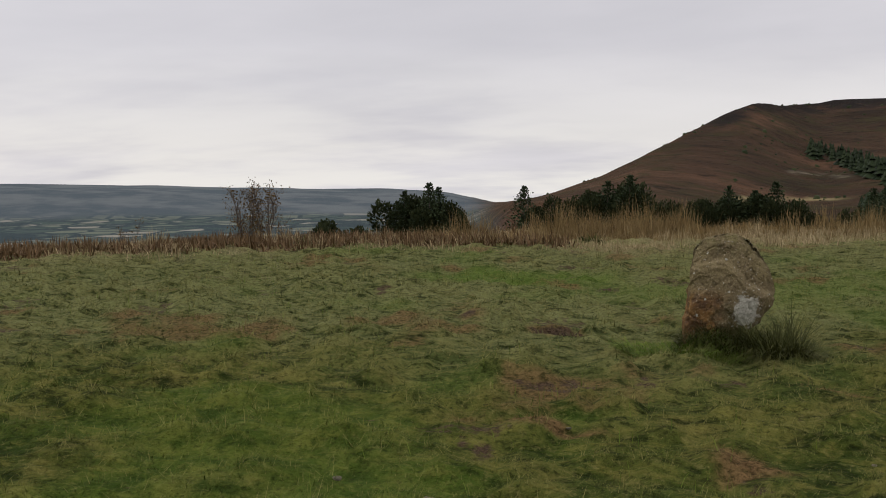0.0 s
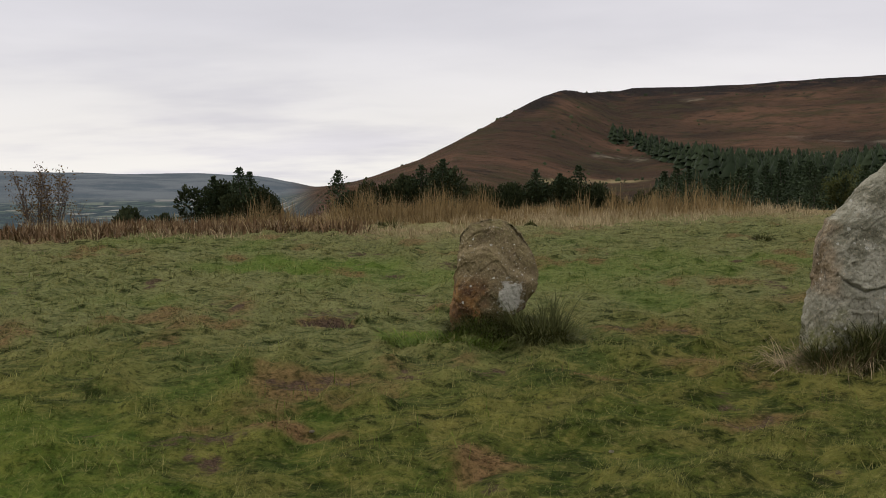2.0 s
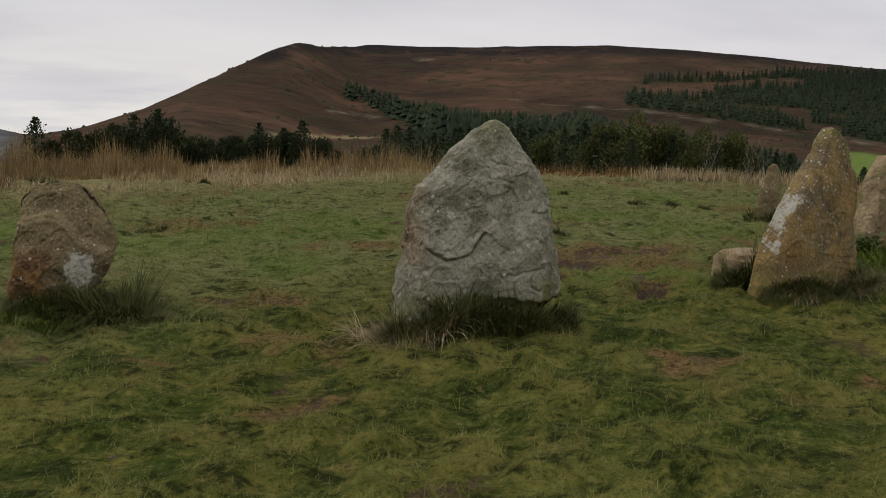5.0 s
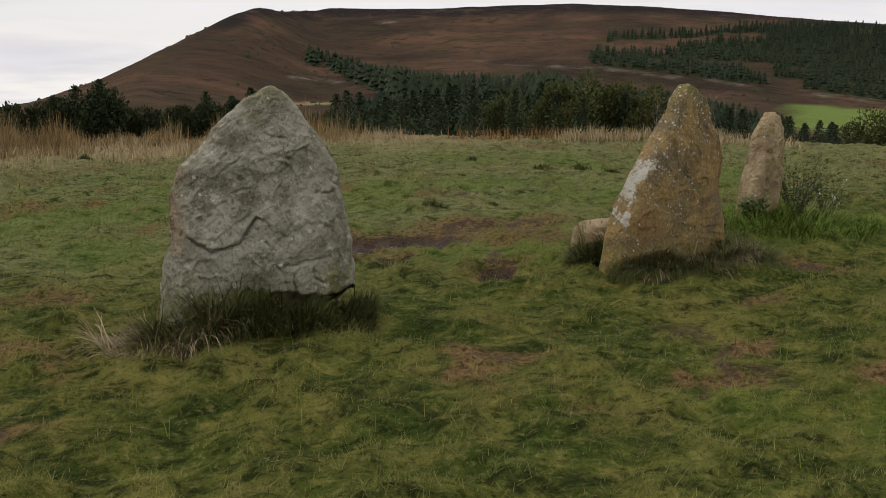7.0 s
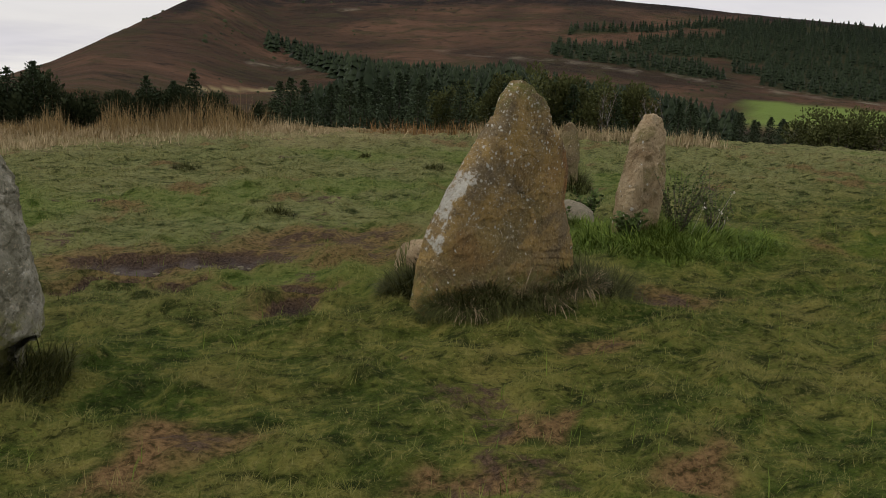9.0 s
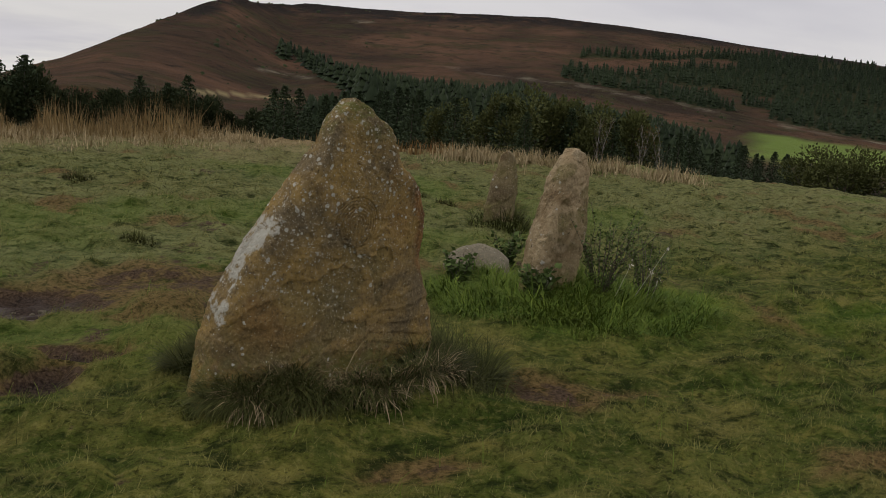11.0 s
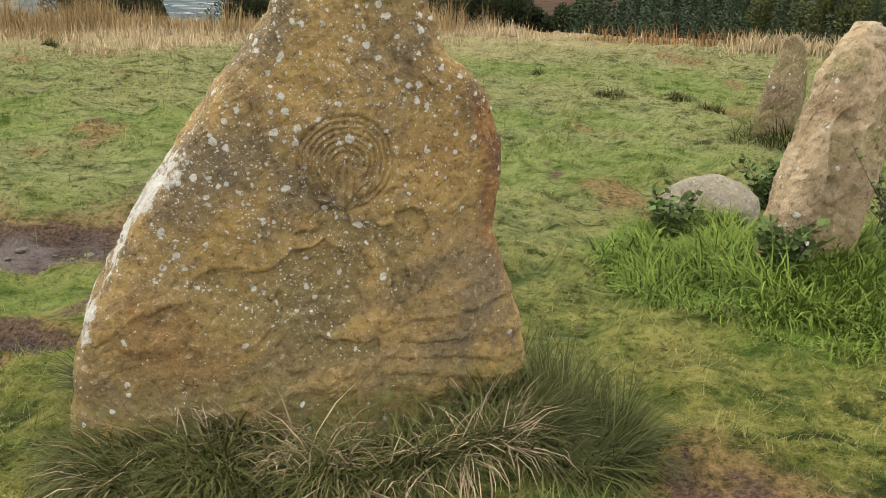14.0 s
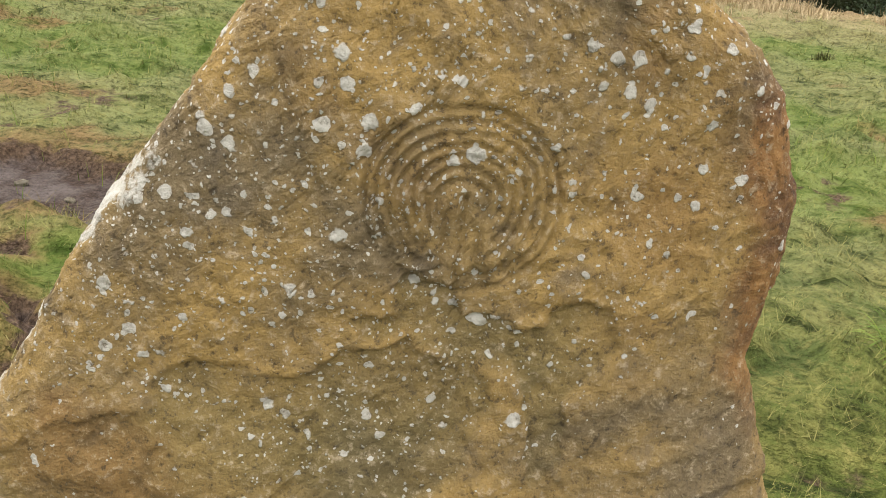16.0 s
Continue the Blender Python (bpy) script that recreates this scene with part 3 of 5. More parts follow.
def stone(name, left, right, deep, mat, power=4.0, rows=120, around=200, seed=1, rough=0.03, chip=0.02, fine=0.005, strata=0.0, lean=0.0, crack=1.5, carve=None, marks=None):
    """A standing stone: left and right are (z, x) profiles of its face, deep (z, front, back). carve and marks work on the corners' own coordinates."""
    top = left[-1][0]
    foot = left[0][0]
    v = np.linspace(0, 1, rows)
    z = foot + (top - foot) * (1 - (1 - v) ** 1.25)
    L, R = np.interp(z, *zip(*left)), np.interp(z, *zip(*right))
    front, back = np.interp(z, [q[0] for q in deep], [q[1] for q in deep]), np.interp(z, [q[0] for q in deep], [q[2] for q in deep])
    sx, sy = section(power, around, 0.35)
    X = (L + R)[:, None] / 2 + (R - L)[:, None] / 2 * sx[None, :]
    Y = (front + back)[:, None] / 2 + (back - front)[:, None] / 2 * sy[None, :] + lean * z[:, None]
    Z = np.repeat(z[:, None], around, 1)
    P = np.stack([X, Y, Z], 2)
    for k, (amp, fn) in enumerate(((rough, "broad"), (chip, "chip"), (fine, "fine"))):
        if amp == 0:
            continue
        du = np.roll(P, -1, 1) - np.roll(P, 1, 1)
        dv = np.gradient(P, axis=0)
        nrm = np.cross(du, dv)
        nrm /= np.linalg.norm(nrm, axis=2, keepdims=True) + 1e-9
        flat_p = P.reshape(-1, 3)
        if fn == "broad":
            q = fbm(flat_p, 3.1, 3, seed)
        elif fn == "chip":
            warp = flat_p + 0.05 * np.stack([fbm(flat_p, 5.0, 2, seed + 60 + j) for j in range(3)], 1)
            d1, d2, cid = worley(warp * (6.0, 6.0, 4.4), seed + 5)
            q = (cid - 0.5) * 1.6 * step01(d2 - d1, 0.0, 0.10) + 0.35 * fbm(flat_p, 9.0, 3, seed + 8)
            if strata:
                s = flat_p[:, 2] * 15 + 0.8 * fbm(flat_p * (0.8, 0.8, 2.0), 1.8, 3, seed + 12) - 0.6 * flat_p[:, 0]
                q = q + strata * (step01(s % 1, 0.0, 0.16) - (s % 1)) * (1 - step01(flat_p[:, 2] - 0.25 * flat_p[:, 0], 0.28, 0.5)) * step01(fbm(flat_p, 3.0, 2, seed + 13), -0.3, 0.4)
        else:
            ridged = 1 - np.abs(fbm(flat_p, 17.0, 4, seed + 20, 0.6))
            long_crack = 1 - np.abs(fbm(flat_p * (1.0, 1.0, 1.7), 3.4, 4, seed + 24, 0.5))
            q = 0.9 * fbm(flat_p, 34.0, 4, seed + 15, 0.65) - 0.8 * step01(ridged, 0.93, 1.0) - crack * step01(long_crack, 0.955, 1.0)
        P = P + nrm * (amp * q).reshape(rows, around, 1)
    if carve:
        P = P + carve(P.reshape(-1, 3), sy).reshape(rows, around, 1) * np.array([0, 1, 0])
    V = P.reshape(-1, 3)
    V = np.concatenate([V, V[-around:].mean(0, keepdims=True) + (0, 0, 0.012)])
    i = (np.arange(rows - 1)[:, None] * around + np.arange(around)[None, :])
    j = (np.arange(rows - 1)[:, None] * around + (np.arange(around)[None, :] + 1) % around)
    quads = np.stack([i, j, j + around, i + around], 2).reshape(-1, 4)
    last = (rows - 1) * around
    cap = np.stack([last + np.arange(around), last + (np.arange(around) + 1) % around, np.full(around, len(V) - 1), np.full(around, len(V) - 1)], 1)
    F = np.concatenate([np.stack([quads[:, 0], quads[:, 1], quads[:, 2]], 1), np.stack([quads[:, 0], quads[:, 2], quads[:, 3]], 1), cap[:, :3]])
    att = {"scar": np.zeros(len(V)), "rust": np.zeros(len(V)), "moss": np.zeros(len(V)), "crust": np.zeros(len(V)), "spots": np.ones(len(V))}
    if marks:
        att.update(marks(V))
    return mesh_of(name, V, F, mat, True, **{k: np.clip(a, 0, 1) for k, a in att.items()})


def set_stone(name, me, x, y, turn, label, z=0.0):
    ob = new(name, me)
    ob.matrix_world = pose(x, y, z, 0, 0, turn)
    return tagged(ob, label, "standing stone", "stone circle")


# carved stone: scars where the skin has flaked off, and a ringed labyrinth
LAB_X, LAB_Z, LAB_R = 0.076, 0.882, 0.128


def scar_field(V):
    x, z = V[:, 0], V[:, 2]
    q = np.stack([x, 0 * x, z], 1)
    wob = 0.05 * fbm(q, 7.0, 4, 310)
    blocks = [(0.17, 0.66, 0.115, 0.075), (0.02, 0.70, 0.07, 0.05), (-0.10, 0.52, 0.26, 0.13), (0.22, 0.55, 0.05, 0.10), (-0.30, 0.36, 0.30, 0.16), (0.05, 0.33, 0.12, 0.05)]
    out = np.zeros(len(V))
    for cx, cz, rx, rz in blocks:
        d = np.hypot((x + wob - cx) / rx, (z + wob - cz) / rz)
        out = np.maximum(out, 1 - step01(d, 0.96, 1.04))
    streak = (1 - step01(np.abs(x + wob - 0.12 - 0.15 * (z - 0.5)), 0.02, 0.035)) * step01(z, 0.40, 0.45) * (1 - step01(z, 0.62, 0.68))
    return out * (1 - streak)


def groove(d, wide):
    return np.exp(-(d / wide) ** 2)


def labyrinth(V):
    """Depth of the carving: seven rings open at the foot, a stem and two turning ends."""
    x, z = (V[:, 0] - LAB_X) / LAB_R, (V[:, 2] - LAB_Z) / LAB_R
    q = np.stack([V[:, 0], 0 * V[:, 0], V[:, 2]], 1)
    x, z = x + 0.03 * fbm(q, 14.0, 3, 330), z + 0.03 * fbm(q, 14.0, 3, 331)
    wide, cut = 0.036, np.zeros(len(V))
    up = z > -0.02
    for k in range(1, 8):
        r = 0.14 + 0.122 * k
        # above: full half rings; below: shorter arcs that end towards the stem
        ring = np.hypot(x, z) - r
        stop = np.radians(18 + 10.5 * k)
        ang = np.arctan2(-z, np.abs(x))
        arc = up | (ang < stop)
        if k in (2, 5):
            arc = arc & ~((x > 0) & ~up & (ang > stop * 0.45))
        if k in (3, 6):
            arc = arc & ~((x < 0) & ~up & (ang > stop * 0.6))
        cut = np.maximum(cut, groove(ring, wide) * arc)
    for cx, cz, r, lo, hi in ((-0.40, -0.52, 0.16, -np.pi, -0.3), (-0.40, -0.52, 0.30, -np.pi, -0.5), (0.34, -0.62, 0.15, -2.8, 0.2), (0.34, -0.62, 0.28, -2.6, 0.0)):
        ang = np.arctan2(z - cz, x - cx)
        cut = np.maximum(cut, groove(np.hypot(x - cx, z - cz) - r, wide) * (ang > lo) * (ang < hi))
    for cx, lo, hi in ((0.02, -1.0, 0.1), (-0.16, -0.75, -0.05), (0.20, -0.85, -0.30)):
        cut = np.maximum(cut, groove(x - cx, wide) * step01(z, lo - 0.05, lo + 0.05) * (1 - step01(z, hi - 0.05, hi + 0.05)))
    return cut


def carved(V, sy):
    face = np.tile(sy < -0.55, len(V) // len(sy))
    return face * (0.009 * scar_field(V) + 0.009 * labyrinth(V))


def carved_marks(V):
    x, y, z = V[:, 0], V[:, 1], V[:, 2]
    n = fbm(V, 6.0, 4, 350)
    right = np.interp(z, [0, 0.5, 0.86, 1.06, 1.15, 1.46], [0.62, 0.56, 0.52, 0.45, 0.34, 0.15])
    left_e = np.interp(z, [0, 0.3, 0.5, 0.75, 0.96, 1.15, 1.4], [-0.67, -0.64, -0.58, -0.46, -0.30, -0.165, -0.02])
    rust = 0.85 * (1 - step01(right - x + 0.05 * n, 0.01, 0.06)) * step01(z, 0.45, 0.7) * (1 - step01(z, 1.02, 1.12))
    rust = np.maximum(rust, 0.45 * step01(fbm(V, 2.5, 4, 360), 0.3, 0.9) * step01(z, 0.2, 0.4))
    crust = 0.78 * (1 - step01(x - left_e + 0.05 * n, -0.01, 0.07)) * step01(z, 0.32, 0.5) * (1 - step01(z, 0.85, 1.05))
    crust = np.maximum(crust, 0.35 * np.exp(-(((x + 0.32) / 0.22) ** 2 + ((z - 0.78) / 0.2) ** 2)))
    crust = np.maximum(crust, 0.36 * np.exp(-(((x - 0.02) / 0.24) ** 2 + ((z - 1.05) / 0.13) ** 2)))
    moss = np.maximum(step01(z + 0.05 * n, 1.26, 1.42) * 0.9, (1 - step01(z + 0.05 * n, 0.16, 0.34)) * 0.8)
    spots = 0.12 + 0.88 * step01(z + 0.12 * n - 0.35 * x * (x > 0) + 0.25 * np.minimum(x, 0), 0.34, 0.62)
    spots = spots * (1 - 0.75 * step01(x + 0.1 * n, 0.15, 0.35) * (1 - step01(z, 0.95, 1.05)))
    return {"scar": scar_field(V) * (y < 0.12) * (0.55 + 0.35 * n), "rust": rust, "crust": crust, "moss": moss, "spots": spots}


U3 = math.degrees(math.atan2(0.318, 0.948))
hero = stone("standing_stone",
             [(-0.12, -0.70), (0.19, -0.655), (0.33, -0.645), (0.50, -0.592), (0.74, -0.468), (0.955, -0.314), (1.15, -0.176), (1.26, -0.10), (1.36, -0.060), (1.42, -0.02), (1.475, 0.045)],
             [(-0.12, 0.70), (0.19, 0.67), (0.36, 0.635), (0.50, 0.588), (0.66, 0.535), (0.80, 0.548), (0.92, 0.535), (1.05, 0.485), (1.10, 0.44), (1.15, 0.365), (1.26, 0.325), (1.33, 0.295), (1.365, 0.26), (1.385, 0.20), (1.43, 0.165), (1.475, 0.10)],
             [(-0.12, -0.02, 0.34), (0.6, 0.0, 0.28), (1.1, 0.005, 0.22), (1.35, 0.02, 0.19), (1.475, 0.05, 0.15)],
             mat_sand, 5.0, 300, 560, 3, 0.011, 0.007, 0.0034, 1.1, 0.0, 0.8, carved, carved_marks)
set_stone("standing_stone", hero, 6.926, 6.858, U3, "triangular ochre sandstone slab carved with a labyrinth, spotted with lichen")


def grey_marks(V):
    x, y, z = V[:, 0], V[:, 1], V[:, 2]
    n = fbm(V, 5.0, 4, 410)
    rust = 0.45 * (1 - step01(x + 0.5 + 0.05 * n, 0.02, 0.10)) * step01(z, 0.45, 0.55) * (1 - step01(z, 1.0, 1.2))
    moss = np.maximum(step01(z + 0.08 * n, 1.30, 1.46) * 0.6, (1 - step01(z + 0.12 * n - 0.1 * x, 0.18, 0.42)) * 0.9)
    return {"rust": rust, "moss": moss, "crust": 0.25 * step01(n, 0.2, 0.9)}


def grey_cracks(V, sy):
    """A long bent crack with a ledge above it, and short ones."""
    face = np.tile(sy < -0.3, len(V) // len(sy))
    x, z = V[:, 0], V[:, 2]
    q = np.stack([x, 0 * x, z], 1)
    z = z + 0.02 * fbm(q, 12.0, 3, 420)
    out = np.zeros(len(V))
    path = np.interp(x, [-0.42, -0.28, -0.12, -0.03, 0.08, 0.20, 0.30], [0.60, 0.545, 0.60, 0.715, 0.64, 0.55, 0.52])
    inside = step01(x, -0.44, -0.38) * (1 - 0.75 * step01(x, -0.06, 0.03)) * (1 - step01(x, 0.10, 0.22))
    out += 0.030 * inside * groove(z - path, 0.012) - 0.022 * inside * (z > path) * np.exp(-(z - path) / 0.12)
    for x0, x1, z0, z1, deep in ((0.02, 0.16, 1.20, 1.14, 0.014), (0.30, 0.44, 0.83, 0.86, 0.02), (-0.22, -0.10, 0.98, 1.05, 0.012), (0.10, 0.40, 0.44, 0.49, 0.014), (0.28, 0.36, 0.38, 0.33, 0.02), (-0.15, 0.0, 0.86, 0.90, 0.01)):
        line = np.interp(x, [x0, x1], [z0, z1])
        out += deep * step01(x, x0 - 0.01, x0 + 0.02) * (1 - step01(x, x1 - 0.02, x1 + 0.01)) * groove(z - line, 0.009)
    # the foot is broken back on the right
    out += 0.20 * (1 - step01(z - 0.235 + 0.06 * (x - 0.3), 0.0, 0.05)) * step01(x, -0.22, -0.02)
    return face * out


grey = stone("standing_stone",
             [(-0.12, -0.60), (0.2, -0.585), (0.43, -0.56), (0.63, -0.525), (0.83, -0.51), (0.98, -0.445), (1.00, -0.40), (1.18, -0.265), (1.28, -0.19), (1.385, -0.09), (1.425, 0.0), (1.447, 0.05)],
             [(-0.12, 0.43), (0.20, 0.46), (0.26, 0.53), (0.38, 0.54), (0.56, 0.525), (0.67, 0.505), (0.81, 0.46), (0.98, 0.43), (1.11, 0.37), (1.22, 0.30), (1.31, 0.25), (1.39, 0.18), (1.447, 0.10)],
             [(-0.12, -0.10, 0.50), (0.5, -0.06, 0.50), (1.1, 0.10, 0.44), (1.447, 0.24, 0.38)],
             mat_grey, 3.6, 230, 360, 11, 0.016, 0.017, 0.006, 0.0, 0.0, 1.5, grey_cracks, grey_marks)
set_stone("standing_stone", grey, 3.57, 6.12, math.degrees(math.atan2(-0.12, 0.985)), "large pale grey rock with a bent crack, mossy at its foot")


def small_marks(V):
    x, z = V[:, 0], V[:, 2]
    n = fbm(V, 6.0, 4, 510)
    rust = 0.85 * (1 - step01(x + 0.08 * n, -0.10, 0.02)) * (1 - step01(z, 0.40, 0.55))
    crust = 1.0 * np.exp(-(((x - 0.15) / 0.13) ** 2 + ((z - 0.36) / 0.18) ** 2))
    return {"rust": rust, "crust": crust, "moss": 0.35 * step01(z, 0.7, 0.9), "scar": 0.5 * step01(n, 0.1, 0.6)}


def small_ledge(V, sy):
    face = np.tile(sy < 0.0, len(V) // len(sy))
    x, z = V[:, 0], V[:, 2]
    path = np.interp(x, [-0.25, -0.05, 0.05, 0.15, 0.30], [0.68, 0.70, 0.66, 0.56, 0.47])
    path = path + 0.02 * fbm(np.stack([x, 0 * x, z], 1), 9.0, 3, 520)
    out = 0.06 * step01(z - path, -0.008, 0.045)
    out += -0.03 * np.exp(-(((x - 0.03) / 0.05) ** 2 + ((z - 0.42) / 0.2) ** 2))
    out += 0.012 * groove(z - path + 0.004, 0.010) + 0.07 * step01(x - 0.5 * (z - 0.2), 0.16, 0.30) * (1 - step01(z, 0.15, 0.42))
    return face * out


small = stone("standing_stone",
              [(-0.12, -0.32), (0.22, -0.31), (0.40, -0.30), (0.55, -0.275), (0.66, -0.265), (0.68, -0.245), (0.80, -0.235), (0.885, -0.165), (0.915, -0.04)],
              [(-0.12, 0.06), (0.12, 0.12), (0.22, 0.215), (0.32, 0.28), (0.42, 0.325), (0.51, 0.345), (0.60, 0.325), (0.71, 0.27), (0.81, 0.21), (0.87, 0.135), (0.915, 0.04)],
              [(-0.12, -0.16, 0.26), (0.4, -0.17, 0.26), (0.7, -0.10, 0.24), (0.85, -0.02, 0.20), (0.915, 0.05, 0.15)],
              mat_small, 4.0, 160, 260, 23, 0.020, 0.020, 0.006, 0.0, 0.0, 1.5, small_ledge, small_marks)
set_stone("standing_stone", small, 0.85, 7.1, -7.0, "squat rusty brown and grey boulder set upright in the turf")


def slab_marks(V):
    n = fbm(V, 6.0, 4, 610)
    return {"moss": np.maximum(0.3 * step01(n, 0.3, 0.8), 0.5 * (1 - step01(V[:, 2], 0.2, 0.4))), "scar": 0.7 * step01(n, 0.1, 0.5), "rust": 0.2 * step01(-n, 0.2, 0.7)}


def slab_notch(V, sy):
    face = np.tile(step01(-sy, -0.2, 0.6), len(V) // len(sy))
    x, z = V[:, 0], V[:, 2]
    d = np.hypot((x - 0.0) / 0.07, (z - 0.62) / 0.22)
    return face * (0.30 * np.clip(0.03 + 0.06 * z - x, 0, 0.3) + 0.025 * (1 - step01(d, 0.7, 1.0)) + 0.04 * (1 - step01(z, 0.40, 0.60)) * (1 - step01(np.abs(x - 0.02), 0.05, 0.09)))


slab = stone("standing_stone",
             [(-0.12, -0.28), (0.30, -0.215), (0.45, -0.18), (0.73, -0.10), (0.95, -0.03), (1.10, 0.05), (1.165, 0.11)],
             [(-0.12, 0.12), (0.18, 0.13), (0.32, 0.16), (0.57, 0.20), (0.81, 0.235), (1.02, 0.24), (1.13, 0.21), (1.165, 0.16)],
             [(-0.12, -0.15, 0.14), (0.6, -0.12, 0.15), (1.0, -0.05, 0.16), (1.165, 0.03, 0.12)],
             mat_slab, 7.0, 140, 200, 31, 0.010, 0.009, 0.005, 0.0, 0.0, 1.5, slab_notch, slab_marks)
set_stone("standing_stone", slab, 9.01, 8.48, 12.0, "leaning buff sandstone pillar with a flaked hollow, among tall grass")

post = stone("standing_stone",
             [(-0.12, -0.19), (0.05, -0.18), (0.30, -0.165), (0.60, -0.11), (0.80, -0.065), (0.85, -0.03), (0.87, 0.01)],
             [(-0.12, 0.17), (0.30, 0.155), (0.60, 0.15), (0.78, 0.125), (0.84, 0.09), (0.87, 0.05)],
             [(-0.12, -0.13, 0.14), (0.5, -0.11, 0.12), (0.87, -0.04, 0.07)],
             mat_small, 3.2, 80, 120, 43, 0.014, 0.012, 0.005, 0.0, 0.0, 1.5, None, slab_marks)
set_stone("standing_stone", post, 10.0, 11.55, -32, "narrow dark brown standing stone with a flat worn top")

cobble = stone("boulder", [(-0.15, -0.24), (0.05, -0.28), (0.14, -0.25), (0.21, -0.16), (0.255, -0.03)], [(-0.15, 0.22), (0.05, 0.27), (0.14, 0.25), (0.21, 0.17), (0.255, 0.06)],
               [(-0.15, -0.15, 0.2), (0.1, -0.20, 0.2), (0.255, -0.03, 0.08)], mat_cobble, 2.4, 60, 110, 53, 0.012, 0.004, 0.002)
tagged(set_stone("boulder", cobble, 8.83, 9.45, -25, "smooth rounded pale sandstone boulder lying in green grass"), category="boulder")
ledge = stone("boulder", [(-0.15, -0.33), (0.10, -0.32), (0.20, -0.31), (0.255, -0.28), (0.275, -0.21)], [(-0.15, 0.30), (0.10, 0.30), (0.20, 0.30), (0.255, 0.28), (0.275, 0.22)],
              [(-0.15, -0.18, 0.2), (0.2, -0.20, 0.22), (0.255, -0.16, 0.20), (0.275, -0.10, 0.14)], mat_slab, 4.0, 60, 110, 59, 0.016, 0.010, 0.003)
tagged(set_stone("boulder", ledge, 6.70, 7.54, 5, "low flat-topped buff rock lying behind the carved stone", 0.05), category="boulder")

# ---------------------------------------------------------------- grasses
def blades(x, y, z, length, width, lean, turn, segs=1, curl=1.0):
    """Corners and triangles of many tapered blades, bent the way they lean. All arguments but segs and curl are arrays."""
    n = len(x)
    side = np.stack([np.cos(turn + np.pi / 2), np.sin(turn + np.pi / 2), np.zeros(n)], 1) * (width / 2)[:, None]
    outw = np.stack([np.cos(turn), np.sin(turn), np.zeros(n)], 1)
    base = np.stack([x, y, z], 1)
    rings, at = [], base
    for k in range(segs):
        rings += [at - side * (1 - 0.25 * k / segs), at + side * (1 - 0.25 * k / segs)]
        ang = lean * (1 + curl * k)
        at = at + (outw * np.sin(ang)[:, None] + np.array([0, 0, 1.0]) * np.cos(ang)[:, None]) * (length / segs)[:, None]
    rings.append(at)
    per = 2 * segs + 1
    V = np.stack(rings, 1).reshape(-1, 3)
    o = np.arange(n)[:, None] * per
    tris = []
    for k in range(segs - 1):
        a = 2 * k
        tris += [[a, a + 1, a + 3], [a, a + 3, a + 2]]
    a = 2 * (segs - 1)
    tris.append([a, a + 1, a + 2])
    F = (o[:, :, None] + np.array(tris).reshape(1, -1, 3)).reshape(-1, 3)
    return V, F, per


def stuff(name, me, label, category="grass"):
    return tagged(new(name, me), label, category, kind="stuff")


def stone_clear(x, y, grow=1.0):
    """True where no stone stands."""
    ok = np.ones(len(x), bool)
    for cx, cy, turn, hx, hy in ((6.90, 6.86, U3, 0.66, 0.20), (3.57, 6.2, -7, 0.55, 0.25), (0.85, 7.15, -7, 0.24, 0.2), (9.05, 8.5, -30, 0.18, 0.2), (10, 11.55, -32, 0.15, 0.12), (8.83, 9.45, -25, 0.24, 0.16)):
        c, s = math.cos(radians(turn)), math.sin(radians(turn))
        u, v = (x - cx) * c + (y - cy) * s, -(x - cx) * s + (y - cy) * c
        ok &= ~((np.abs(u) < hx * grow) & (np.abs(v - 0.08) < hy * grow))
    return ok


